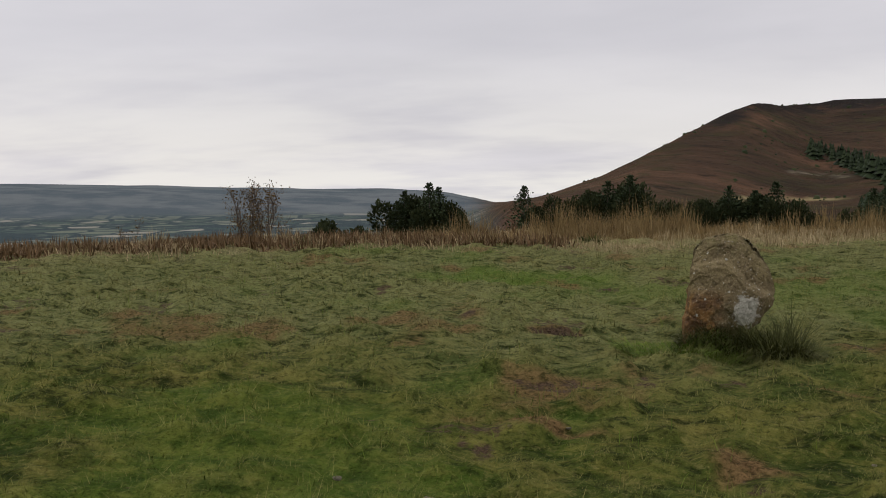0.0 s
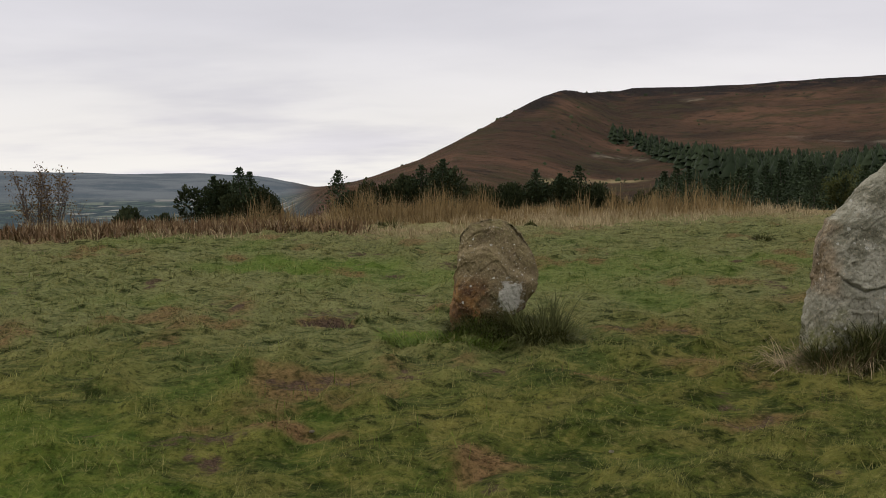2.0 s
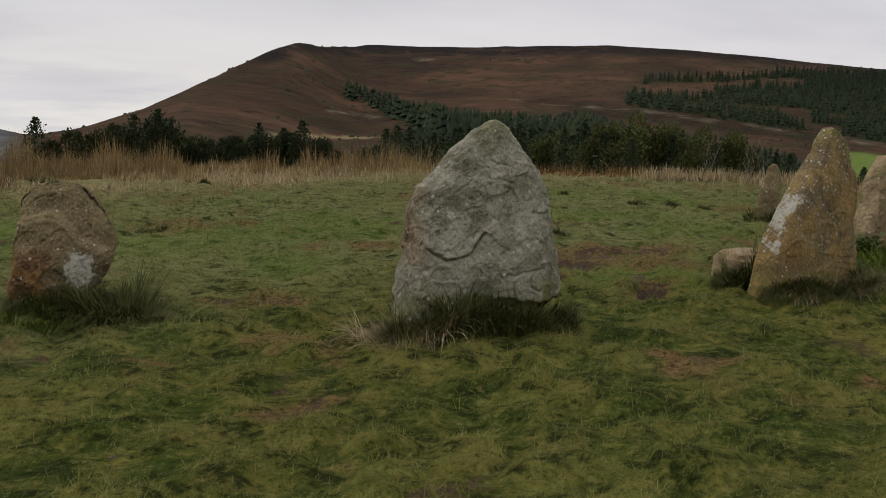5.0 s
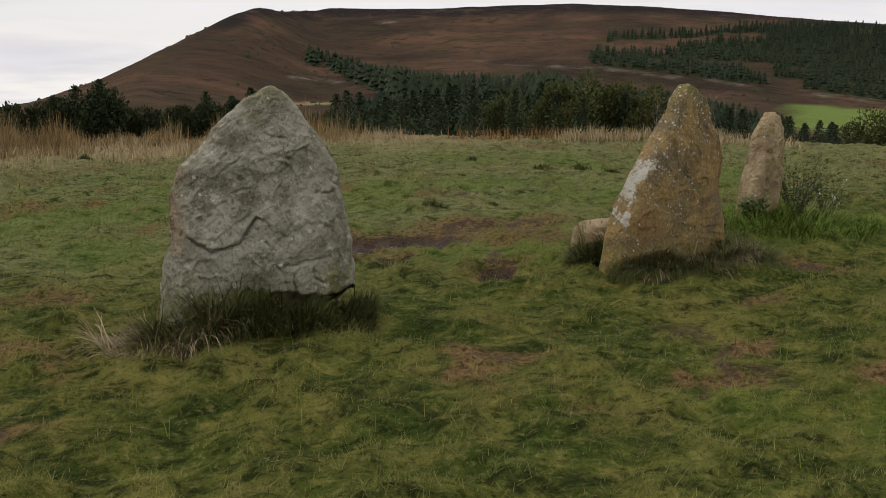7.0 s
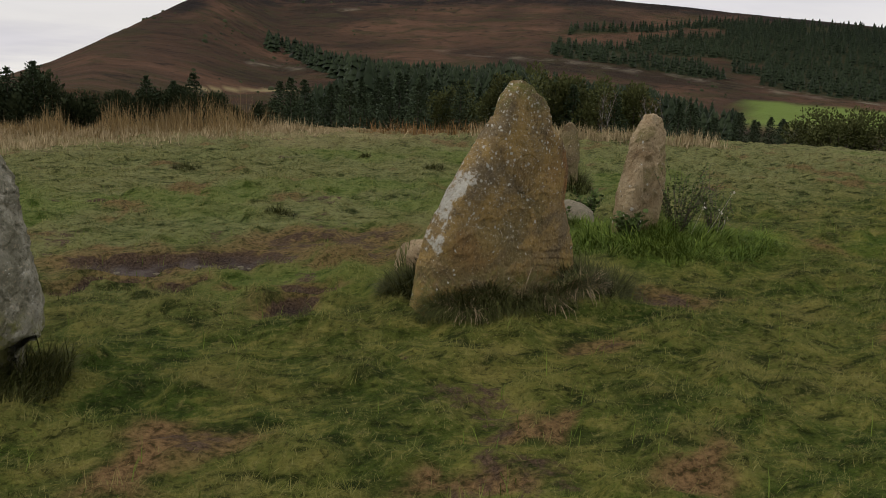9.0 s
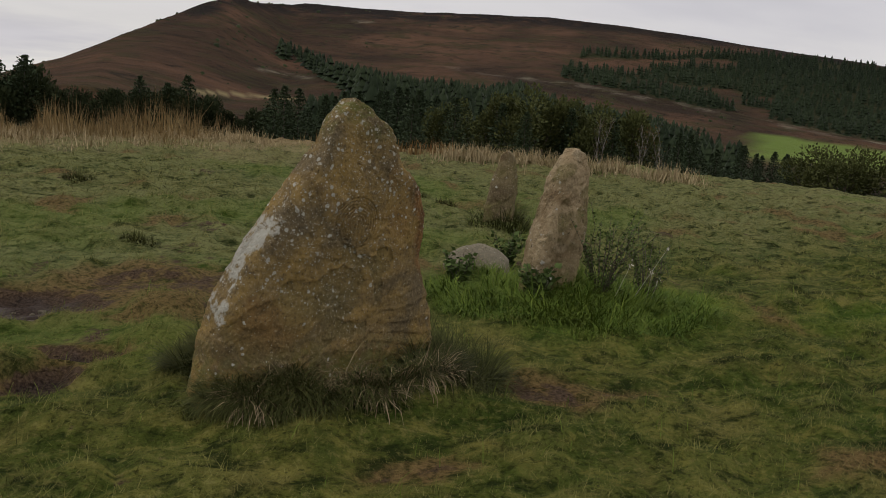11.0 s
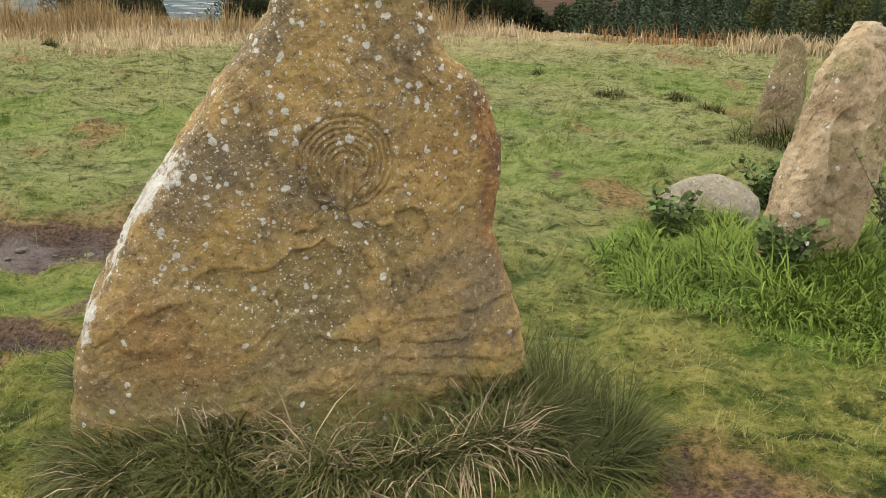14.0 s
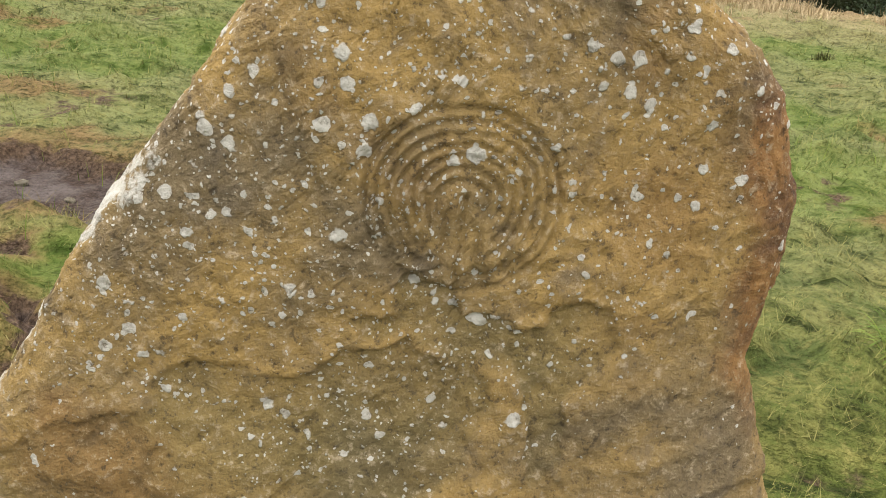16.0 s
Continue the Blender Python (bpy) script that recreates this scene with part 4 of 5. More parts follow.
def turf():
    n = 2300000
    x, y = rng.uniform(-10, 20.5, n), rng.uniform(1.2, 21.0, n)
    # distance from the walked stretch, which runs from (0, 0) by (4.5, 1.8) to (7, 5.5)
    d = np.full(n, 99.0)
    for (ax, ay), (bx, by) in (((0, 0), (4.5, 1.8)), ((4.5, 1.8), (7.0, 5.5))):
        s = np.clip(((x - ax) * (bx - ax) + (y - ay) * (by - ay)) / ((bx - ax) ** 2 + (by - ay) ** 2), 0, 1)
        d = np.minimum(d, np.hypot(x - ax - s * (bx - ax), y - ay - s * (by - ay)))
    az, r = azimuth(x, y)
    keep = rng.random(n) < np.minimum(1, (3.4 / d) ** 1.7)
    keep &= (r < np.interp(az, AZ_EDGE, R_EDGE) + 1) & (y > 0.35 * x - 0.2)
    x, y, d = x[keep], y[keep], d[keep]
    bare, dry, lush = turf_state(x, y)
    keep = (rng.random(len(x)) > bare * 1.5 + 0.25 * dry) & stone_clear(x, y)
    x, y, d, dry, lush = x[keep], y[keep], d[keep], dry[keep], lush[keep]
    az, r = azimuth(x, y)
    pale = 0.75 * step01(r - np.interp(az, AZ_EDGE, R_EDGE) + 0.9 * fbm2(x, y, 0.5, 4, 61), -2.2, 0.8) * (0.55 + 0.45 * fbm2(x, y, 0.6, 3, 63))
    z = land(x, y) - 0.004
    n = len(x)
    size = np.clip(d / 4.0, 0.9, 3.0) ** 0.8
    lump = np.abs(fbm2(x * 0.7, y, 2.3, 3, 57))
    dome, own = tufts(x + 0.05 * fbm2(x, y, 4.0, 2, 55), y, 0.27, 56)
    clump = 0.45 + 0.5 * step01(lump, 0.05, 0.6) + 1.1 * dome * own
    length = rng.gamma(5.0, 0.0075, n) * clump * size ** 0.45
    wide = rng.uniform(0.0022, 0.0048, n) * size
    V, F, per = blades(x, y, z, length, wide, rng.uniform(0.55, 1.35, n), rng.normal(0.6, 1.6, n))
    rep = lambda a: np.repeat(a, per)
    me = mesh_of("turf", V, F, mat_blade, False, dry=rep(dry), lush=rep(lush), sere=rep(sere_share(x, y)), pale=rep(np.clip(pale, 0, 1)), tint=rep(rng.random(n)), kindred=rep(own))
    stuff("turf", me, "short grazed moorland grass in mixed greens and straw")


turf()


def wisps():
    """Single taller bents that stand out of the turf."""
    n = 5200
    x, y = rng.uniform(-6, 13, n), rng.uniform(2.0, 13, n)
    keep = (y > 0.35 * x + 0.6) & stone_clear(x, y) & (fbm2(x, y, 0.8, 3, 95) > -0.1)
    x, y = x[keep], y[keep]
    n = len(x)
    V, F, per = blades(x, y, land(x, y), rng.uniform(0.05, 0.15, n), rng.uniform(0.0025, 0.0045, n), rng.uniform(0.05, 0.6, n), rng.uniform(0, 6.283, n), 2)
    stuff("grass_bents", mesh_of("grass_bents", V, F, mat_lush, False, tint=np.repeat(rng.random(n), per)), "scattered taller blades of green grass in the turf")


wisps()


def tussock(name, cx, cy, turn, hx, hy, count, tall, mat, label, inner=0.55, fall=0.7, wide=0.006, seed=0, arc=(0.0, 6.283), jitter=0.55):
    """A ring of long arching grass round a stone's foot: half lengths hx, hy along and across the stone."""
    g = np.random.default_rng(seed)
    a, q = g.uniform(*arc, count), np.sqrt(g.uniform(inner ** 2, 1, count))
    u, v = hx * q * np.cos(a), hy * q * np.sin(a)
    c, s = math.cos(radians(turn)), math.sin(radians(turn))
    x, y = cx + u * c - v * s, cy + u * s + v * c
    out = np.arctan2(u * s + v * c, u * c - v * s) + g.normal(0, jitter, count) + 0.8 * fbm2(x, y, 3.0, 2, 730 + seed)
    lumps = 0.40 + 1.0 * step01(fbm2(x, y, 4.5, 3, 700 + seed), -0.5, 0.5)
    V, F, per = blades(x, y, land(x, y) - 0.01, tall * g.uniform(0.5, 1.15, count) * lumps, g.uniform(0.6, 1.3, count) * wide, g.uniform(0.3 * fall, fall, count), out, 3, 0.75)
    me = mesh_of(name, V, F, mat, False, tint=np.repeat(np.clip(g.random(count) ** 2.4 + 0.25 * fbm2(x, y, 6.0, 2, 760 + seed), 0, 1), per))
    stuff(name, me, label, "tussock")


tussock("grass_tussock", 6.98, 6.97, U3, 0.76, 0.42, 26000, 0.155, mat_tuss, "dark rough grass tussock round the carved stone's foot", 0.40, 1.25, 0.0034, seed=1, arc=(-3.3, 0.15), jitter=1.1)
tussock("dead_grass", 7.02, 6.95, U3, 0.76, 0.42, 3000, 0.18, mat_dead, "bleached dead grass lying over the tussock", 0.5, 1.3, 0.0038, seed=2, arc=(-2.9, 0.1), jitter=1.4)
tussock("grass_tussock", 7.57, 6.93, U3, 0.26, 0.20, 4500, 0.27, mat_tuss, "shaggy dark tussock at the carved stone's end", 0.02, 1.0, 0.0036, seed=13, jitter=0.8)
tussock("grass_tussock", 3.62, 6.24, -7, 0.64, 0.44, 6500, 0.19, mat_tuss, "dark shaggy grass round the grey rock's foot", 0.50, 0.7, 0.005, seed=3, jitter=0.9)
tussock("grass_tussock", 3.22, 5.98, -7, 0.34, 0.24, 3600, 0.27, mat_tuss, "mound of rough green grass banked against the grey rock", 0.02, 0.9, 0.005, seed=12, jitter=1.2)
tussock("dead_grass", 2.98, 6.05, -7, 0.34, 0.28, 900, 0.26, mat_dead, "bleached straw tuft beside the grey rock", 0.05, 1.1, 0.005, seed=4)
tussock("grass_tussock", 0.88, 7.12, -7, 0.38, 0.34, 3000, 0.13, mat_tuss, "rough green grass round the small stone's foot", 0.45, 0.9, 0.005, seed=5, jitter=0.9)
tussock("dead_grass", 1.22, 6.93, -7, 0.28, 0.24, 3200, 0.36, mat_tuss, "drooping dark tussock beside the small stone", 0.02, 1.0, 0.005, seed=6)
tussock("lush_grass", 0.55, 6.95, 0, 0.55, 0.35, 2600, 0.10, mat_lush, "bright green grass before the small stone", 0.02, 0.9, seed=7)
tussock("lush_grass", 9.15, 8.45, -10, 1.15, 0.85, 14000, 0.15, mat_lush, "long bright green grass round the buff pillar", 0.05, 1.1, 0.006, seed=8, jitter=1.5)
tussock("lush_grass", 9.05, 8.30, -20, 0.62, 0.40, 2600, 0.21, mat_lush, "tall green grass tuft at the buff pillar's foot", 0.2, 0.9, 0.007, seed=9, jitter=1.2)
tussock("grass_tussock", 10.0, 11.5, 0, 0.36, 0.30, 900, 0.20, mat_tuss, "dark grass at the narrow stone's foot", 0.3, 0.8, seed=10)
tussock("grass_tussock", 6.46, 7.22, 0, 0.32, 0.22, 2600, 0.25, mat_tuss, "dark grass tuft against the low rock", 0.1, 0.8, seed=11)


def rushes():
    """Bands along the brink: tall dry rushes behind, bleached grass before."""
    def band(count, lo, hi, az_lo, az_hi, seed):
        g = np.random.default_rng(seed)
        az, d = g.uniform(az_lo, az_hi, count), g.uniform(lo, hi, count)
        r = np.interp(az, AZ_EDGE, R_EDGE) + d
        return EYE_X + r * np.sin(np.radians(az)), EYE_Y + r * np.cos(np.radians(az)), az, d, g

    x, y, az, d, g = band(70000, 0.8, 9, -24, 19, 801)
    keep = (fbm2(x, y, 0.42, 3, 811) + np.interp(az, [-24, -16, 3, 9, 12, 19], [-0.3, 0.0, -0.05, -0.25, -0.6, -0.7]) > g.uniform(-0.25, 0.35, len(x))) & (g.random(len(x)) < np.interp(az, [-24, -15, 5, 9, 19], [0.1, 0.9, 0.8, 0.5, 0.25]))
    x, y, d = x[keep], y[keep], d[keep]
    n = len(x)
    tall = (0.28 + 0.44 * step01(fbm2(x, y, 0.6, 3, 815), -0.5, 0.6)) * g.uniform(0.5, 1.15, n) * np.interp(d, [0.8, 3], [0.55, 1.0])
    heart, _, own = worley(np.stack([x, y, 0 * x], 1) * (1.05, 0.8, 1.0) + (0, 0, 0.5), 817)
    tall = tall * (0.40 + 0.85 * (1 - step01(heart, 0.15, 0.72))) * (0.75 + 0.5 * own)
    V, F, per = blades(x, y, land(x, y), tall, g.uniform(0.006, 0.014, n), np.abs(g.normal(0.08, 0.36, n)), g.uniform(0, 6.283, n), 2, 0.8)
    stuff("rushes", mesh_of("rushes", V, F, mat_rush, False, tint=np.repeat(np.clip(0.65 * g.random(n) + 0.45 * own - 0.05, 0, 1), per)), "tall dry straw-brown rushes along the field's brink", "rushes")
    x, y, az, d, g = band(80000, -1.2, 5.5, -48, 44, 803)
    keep = (fbm2(x, y, 0.6, 3, 821) + np.interp(az, [-48, -28, -20, 5, 16, 22, 44], [-0.3, -0.2, 0.25, 0.25, 0.0, -0.75, -1.0]) > g.uniform(-0.3, 0.7, len(x)) - 0.1) & (g.random(len(x)) < np.interp(d, [-1.2, 0.6, 5.5], [0.1, 1, 0.7]))
    x, y = x[keep], y[keep]
    n = len(x)
    heart, _, own = worley(np.stack([x, y, 0 * x], 1) * 1.7 + (0, 0, 0.5), 823)
    V, F, per = blades(x, y, land(x, y), g.uniform(0.10, 0.34, n) * (0.35 + 0.9 * (1 - step01(heart, 0.1, 0.65))) * (0.6 + 0.7 * own), g.uniform(0.006, 0.014, n), np.abs(g.normal(0.2, 0.5, n)), g.uniform(0, 6.283, n), 2, 0.7)
    stuff("bleached_grass", mesh_of("bleached_grass", V, F, mat_pale, False, tint=np.repeat(g.random(n), per)), "pale bleached moor grass along the brink")
    x, y, az, d, g = band(30000, -0.2, 6, -60, -13, 805)
    keep = fbm2(x, y, 0.5, 3, 831) > g.uniform(-0.6, 0.5, len(x))
    x, y = x[keep], y[keep]
    n = len(x)
    V, F, per = blades(x, y, land(x, y), g.uniform(0.08, 0.32, n), g.uniform(0.012, 0.03, n), np.abs(g.normal(0.6, 0.5, n)), g.uniform(0, 6.283, n), 2, 0.7)
    stuff("bracken", mesh_of("bracken", V, F, mat_bracken, False, tint=np.repeat(g.random(n), per)), "low rust-brown dead bracken on the brink", "bracken")


rushes()

# ---------------------------------------------------------------- trees and bushes
def sprays(P, D, size, g, flat=0.5):
    """Small leaf or needle sprays: a pair of pointed triangles at each point P along direction D."""
    n = len(P)
    D = D / (np.linalg.norm(D, axis=1, keepdims=True) + 1e-9)
    S = np.cross(D, g.normal(0, 1, (n, 3)) * (flat, flat, 1.0))
    S /= np.linalg.norm(S, axis=1, keepdims=True) + 1e-9
    tip = P + D * size[:, None]
    half = S * (size * 0.34)[:, None]
    mid = P + D * (size * 0.45)[:, None]
    V = np.stack([P, mid + half, tip, mid - half], 1).reshape(-1, 3)
    o = np.arange(n)[:, None, None] * 4
    F = (o + np.array([[0, 1, 2], [0, 2, 3]])[None]).reshape(-1, 3)
    return V, F


def tube(points, r0, r1, sides=5):
    """A tapering limb along points."""
    P = np.asarray(points, float)
    n = len(P)
    T = np.gradient(P, axis=0)
    T /= np.linalg.norm(T, axis=1, keepdims=True) + 1e-9
    A = np.cross(T, (0.31, 0.77, 0.12))
    A /= np.linalg.norm(A, axis=1, keepdims=True) + 1e-9
    B = np.cross(T, A)
    rad = np.linspace(r0, r1, n)[:, None, None]
    a = np.linspace(0, 2 * np.pi, sides, endpoint=False)
    V = (P[:, None] + rad * (A[:, None] * np.cos(a)[None, :, None] + B[:, None] * np.sin(a)[None, :, None])).reshape(-1, 3)
    i = np.arange(n - 1)[:, None] * sides + np.arange(sides)[None]
    j = np.arange(n - 1)[:, None] * sides + (np.arange(sides)[None] + 1) % sides
    F = np.concatenate([np.stack([i, j, j + sides], 2).reshape(-1, 3), np.stack([i, j + sides, i + sides], 2).reshape(-1, 3)])
    return V, F


def joined(pieces):
    V, F, o = [], [], 0
    for v, f in pieces:
        V.append(v)
        F.append(f + o)
        o += len(v)
    return np.concatenate(V), np.concatenate(F)


def conifer_meshes(seed, tall=6.0, spread=0.30, whorls=19, boughs=9, along=7, spray=0.058):
    g = np.random.default_rng(seed)
    bent = [(0.06 * tall * 0.2 * math.sin(2 * k + seed), 0.05 * math.cos(3 * k), tall * k / 6) for k in range(7)]
    trunk = mesh_of("trunk", *tube(bent, 0.016 * tall, 0.004 * tall, 6), mat_bark, True)
    P, D, S = [], [], []
    for w_ in range(whorls):
        q = 0.06 + 0.94 * (w_ / (whorls - 1)) ** 0.92
        reach = tall * spread * (1 - q) ** 0.85 * g.uniform(0.75, 1.2) + 0.10
        for b in range(boughs):
            a = 6.283 * (b + g.uniform(-0.4, 0.4)) / boughs + w_ * 1.3
            out = np.array([math.cos(a), math.sin(a), 0])
            far_ = reach * g.uniform(0.65, 1.2)
            rise = 0.25 + 0.5 * q
            for k in range(along):
                s = (k + 0.6) / along
                P.append(out * far_ * s + (0, 0, q * tall + far_ * s * (rise - 0.55 * s)) + g.normal(0, 0.05, 3))
                D.append(out * 0.8 + (0, 0, 0.25 + 0.4 * q) + g.normal(0, 0.45, 3))
                S.append(tall * spray * g.uniform(0.6, 1.25) * (1.15 - 0.5 * q))
    for k in range(6):
        P.append(np.array([0, 0, tall * (0.93 + 0.012 * k)]))
        D.append(np.array([g.normal(0, 0.3), g.normal(0, 0.3), 1.0]))
        S.append(tall * 0.05)
    V, F = sprays(np.array(P), np.array(D), np.array(S), g)
    crown = mesh_of("crown", V, F, mat_fir, False, tint=np.repeat(np.clip(g.normal(0.45, 0.25, len(P)), 0, 1), 4))
    return trunk, crown


def tree_thing(name, meshes, label, category, group, names=("trunk", "crown")):
    top = tagged(new(name), label, category, group)
    for child, me in zip(names, meshes):
        part(child, me, top)
    return top


def at(x, y, turn=0.0, scale=1.0, sink=0.1):
    z = float(land(np.array([x]), np.array([y]))[0]) - sink
    return pose(x, y, z, 0, 0, turn) @ Matrix.Diagonal((scale, scale, scale, 1))


def put(ob, m):
    ob.matrix_world = m
    return ob


def put_copy(ob, m):
    """A copy at m, which may carry its own size."""
    made = copy_thing(ob, m)
    made.matrix_basis = m
    return made


# how high the woodland's crowns reach, in degrees, by compass direction
AZ_WOOD = [10.4, 11.1, 12.9, 15.5, 19, 22, 24.5, 26.5, 28, 30, 33, 37, 41, 45, 62]
EL_WOOD = [-3.0, 1.70, 1.05, 0.35, 0.0, -0.15, -0.25, 0.15, -0.30, -0.70, -1.15, -1.65, -2.2, -2.7, -2.8]


def woodland():
    g = np.random.default_rng(901)
    kinds = [conifer_meshes(910 + k, 6.0, (0.36, 0.33, 0.40, 0.36)[k]) for k in range(4)]
    firsts = []
    near_count = 0
    far_V, far_F, far_t, o = [], [], [], 0
    n = 60000
    az, r = g.uniform(10.4, 62, n), np.sqrt(g.uniform(50 ** 2, 600 ** 2, n))
    X, Y = EYE_X + r * np.sin(np.radians(az)), EYE_Y + r * np.cos(np.radians(az))
    Z = land(X, Y)
    tall = np.where(r > 135, g.gamma(7.0, 0.95, n) + 1.5, g.uniform(3.4, 7.5, n))
    top = np.degrees(np.arctan2(Z + tall - 1.5, r))
    lim = np.interp(az, AZ_WOOD, EL_WOOD) + 0.20 * fbm2(X, Y, 0.03, 4, 905)
    lower = np.interp(az, [10.8, 11.5, 12.9, 13.2, 13.9], [1.1, 0.75, -0.35, -2.0, -9])
    lower = np.maximum(lower, np.where((az < 15.4) & (r > 150) & (top > -1.6), np.interp(az, [13.0, 15.4], [-0.35, -0.55]), -9))
    ok = (top < lim) & (top > lower) & ~((az > 41) & (r > 110))
    ok &= (fbm2(X, Y, 0.05, 3, 907) < 0.55) | (r < 120)
    # the tongue of wood that runs up the hill stands far back
    ok &= (r > np.interp(az, [12.5, 13.6, 16, 19], [460, 400, 300, 0])) | (top < np.interp(az, [13, 14, 18], [-2.4, -1.5, -0.9]))
    # young firs in front stand apart; the wood closes up behind
    start = np.interp(az, [9, 14, 20, 30, 45, 62], [75, 62, 58, 55, 60, 60])
    ok &= r > start
    # the front rows are young and low
    ok &= (r > 135) | (top < np.interp(az, [9, 13, 16, 20, 30, 62], [-2.7, -2.3, -1.3, -0.7, -0.8, -2.5]))
    stand = fbm2(X, Y, 0.02, 3, 909)
    grid = {}
    for k in np.nonzero(ok)[0]:
        step = 3.2 if r[k] < 130 else 4.6
        cell = (int(X[k] // step), int(Y[k] // step))
        if cell in grid:
            continue
        grid[cell] = True
        if r[k] < 112 and near_count < 270:
            kind = int(g.integers(0, 4))
            m = at(X[k], Y[k], g.uniform(0, 360), tall[k] / 6.0, 0.2)
            if len(firsts) < 4:
                firsts.append(put(tree_thing("spruce_tree", kinds[len(firsts)], "dark green young spruce on the slope below the field", "conifer", "plantation"), m))
            else:
                put_copy(firsts[kind], m)
            near_count += 1
        else:
            v, f = far_tree(g, X[k], Y[k], Z[k] - 0.3, tall[k] * 1.05, 6 if r[k] < 260 else 4)
            far_V.append(v)
            far_F.append(f + o)
            o += len(v)
            far_t.append(np.clip(np.full(len(v), 0.9 * g.random() ** 1.6 + 0.25 * stand[k]) + 0.3 * g.random(len(v)), 0, 1))
    # solid skirts shade themselves little, so the material's colour carries the shade
    me = mesh_of("plantation", np.concatenate(far_V), np.concatenate(far_F), mat_wood_shaded, False, tint=np.concatenate(far_t))
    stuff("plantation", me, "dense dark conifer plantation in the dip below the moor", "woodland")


def far_tree(g, x, y, z, tall, tiers):
    """A far conifer: tiers of ragged pointed skirts."""
    V, F, o = [], [], 0
    for k in range(tiers):
        q = k / tiers
        teeth = 7
        a = np.linspace(0, 6.283, teeth, endpoint=False) + g.uniform(0, 6)
        rad = tall * 0.30 * (1 - q) ** 0.8 * g.uniform(0.6, 1.25, teeth) + 0.12
        low = tall * (0.03 + 0.92 * q) + g.uniform(-0.06, 0.06, teeth) * tall
        ring = np.stack([x + rad * np.cos(a), y + rad * np.sin(a), z + low], 1)
        tip = np.array([[x + g.normal(0, 0.04) * tall * 0.4, y, z + tall * min(1.0, 0.34 + 0.92 * q)]])
        V += [ring, tip]
        idx = np.arange(teeth)
        F.append(np.stack([idx, (idx + 1) % teeth, np.full(teeth, teeth)], 1) + o)
        o += teeth + 1
    return np.concatenate(V), np.concatenate(F)


woodland()


def hill_woods():
    """Forestry blocks high on the hillside, one object."""
    g = np.random.default_rng(951)
    n = 40000
    az, r = g.uniform(28.5, 58, n), g.uniform(330, 740, n)
    X, Y = EYE_X + r * np.sin(np.radians(az)), EYE_Y + r * np.cos(np.radians(az))
    Z = land(X, Y)
    el = np.degrees(np.arctan2(Z - 1.5, r))
    ok = hill_forest(az, el, X, Y) > 0
    thin = fbm2(X, Y, 0.022, 4, 957)
    shade = 0.5 + 0.5 * fbm2(X, Y, 0.008, 3, 959)
    V, F, t_, o, seen = [], [], [], 0, set()
    for k in np.nonzero(ok)[0]:
        cell = (int(X[k] // 4.6), int(Y[k] // 4.6))
        if cell in seen or thin[k] > g.uniform(0.0, 1.0):
            continue
        seen.add(cell)
        v, f = far_tree(g, X[k], Y[k], Z[k] - 0.3, g.uniform(3.0, 6.6), 4)
        V.append(v)
        F.append(f + o)
        o += len(v)
        t_.append(np.full(len(v), np.clip(0.6 * shade[k] + 0.5 * g.random() - 0.1, 0, 1)))
    # same darkened colour, with the crowns' shade painted in
    stuff("hillside_forestry", mesh_of("hillside_forestry", np.concatenate(V), np.concatenate(F), mat_wood_shaded, False, tint=np.concatenate(t_)), "dark conifer forestry blocks on the brown hillside", "woodland")
    # heather and gorse knots over the slope
    n = 1500
    az, r = g.uniform(-7, 40, n), g.uniform(260, 745, n)
    X, Y = EYE_X + r * np.sin(np.radians(az)), EYE_Y + r * np.cos(np.radians(az))
    keep = fbm2(X, Y, 0.01, 4, 961) > 0.25
    X, Y = X[keep], Y[keep]
    Z = land(X, Y)
    V, F, t_, o = [], [], [], 0
    for x, y, z in zip(X, Y, Z):
        s = 0.25 + g.gamma(1.0, 0.32)
        a = np.linspace(0, 6.283, 6, endpoint=False) + g.uniform(0, 1)
        rad = s * g.uniform(0.7, 1.3, 6)
        v = np.concatenate([np.stack([x + rad * np.cos(a), y + rad * np.sin(a), np.full(6, z - 0.3)], 1), np.stack([x + 0.7 * rad * np.cos(a), y + 0.7 * rad * np.sin(a), z + s * g.uniform(0.4, 0.9, 6)], 1), [[x, y, z + s]]])
        i = np.arange(6)
        j = (i + 1) % 6
        f = np.concatenate([np.stack([i, j, j + 6], 1), np.stack([i, j + 6, i + 6], 1), np.stack([i + 6, j + 6, np.full(6, 12)], 1)])
        V.append(v)
        F.append(f + o)
        o += 13
        t_.append(np.full(13, g.random()))
    stuff("gorse_knots", mesh_of("gorse_knots", np.concatenate(V), np.concatenate(F), mat_gorse, False, tint=np.concatenate(t_)), "small dark gorse and heather knots scattered over the hillside", "shrubs")


hill_woods()


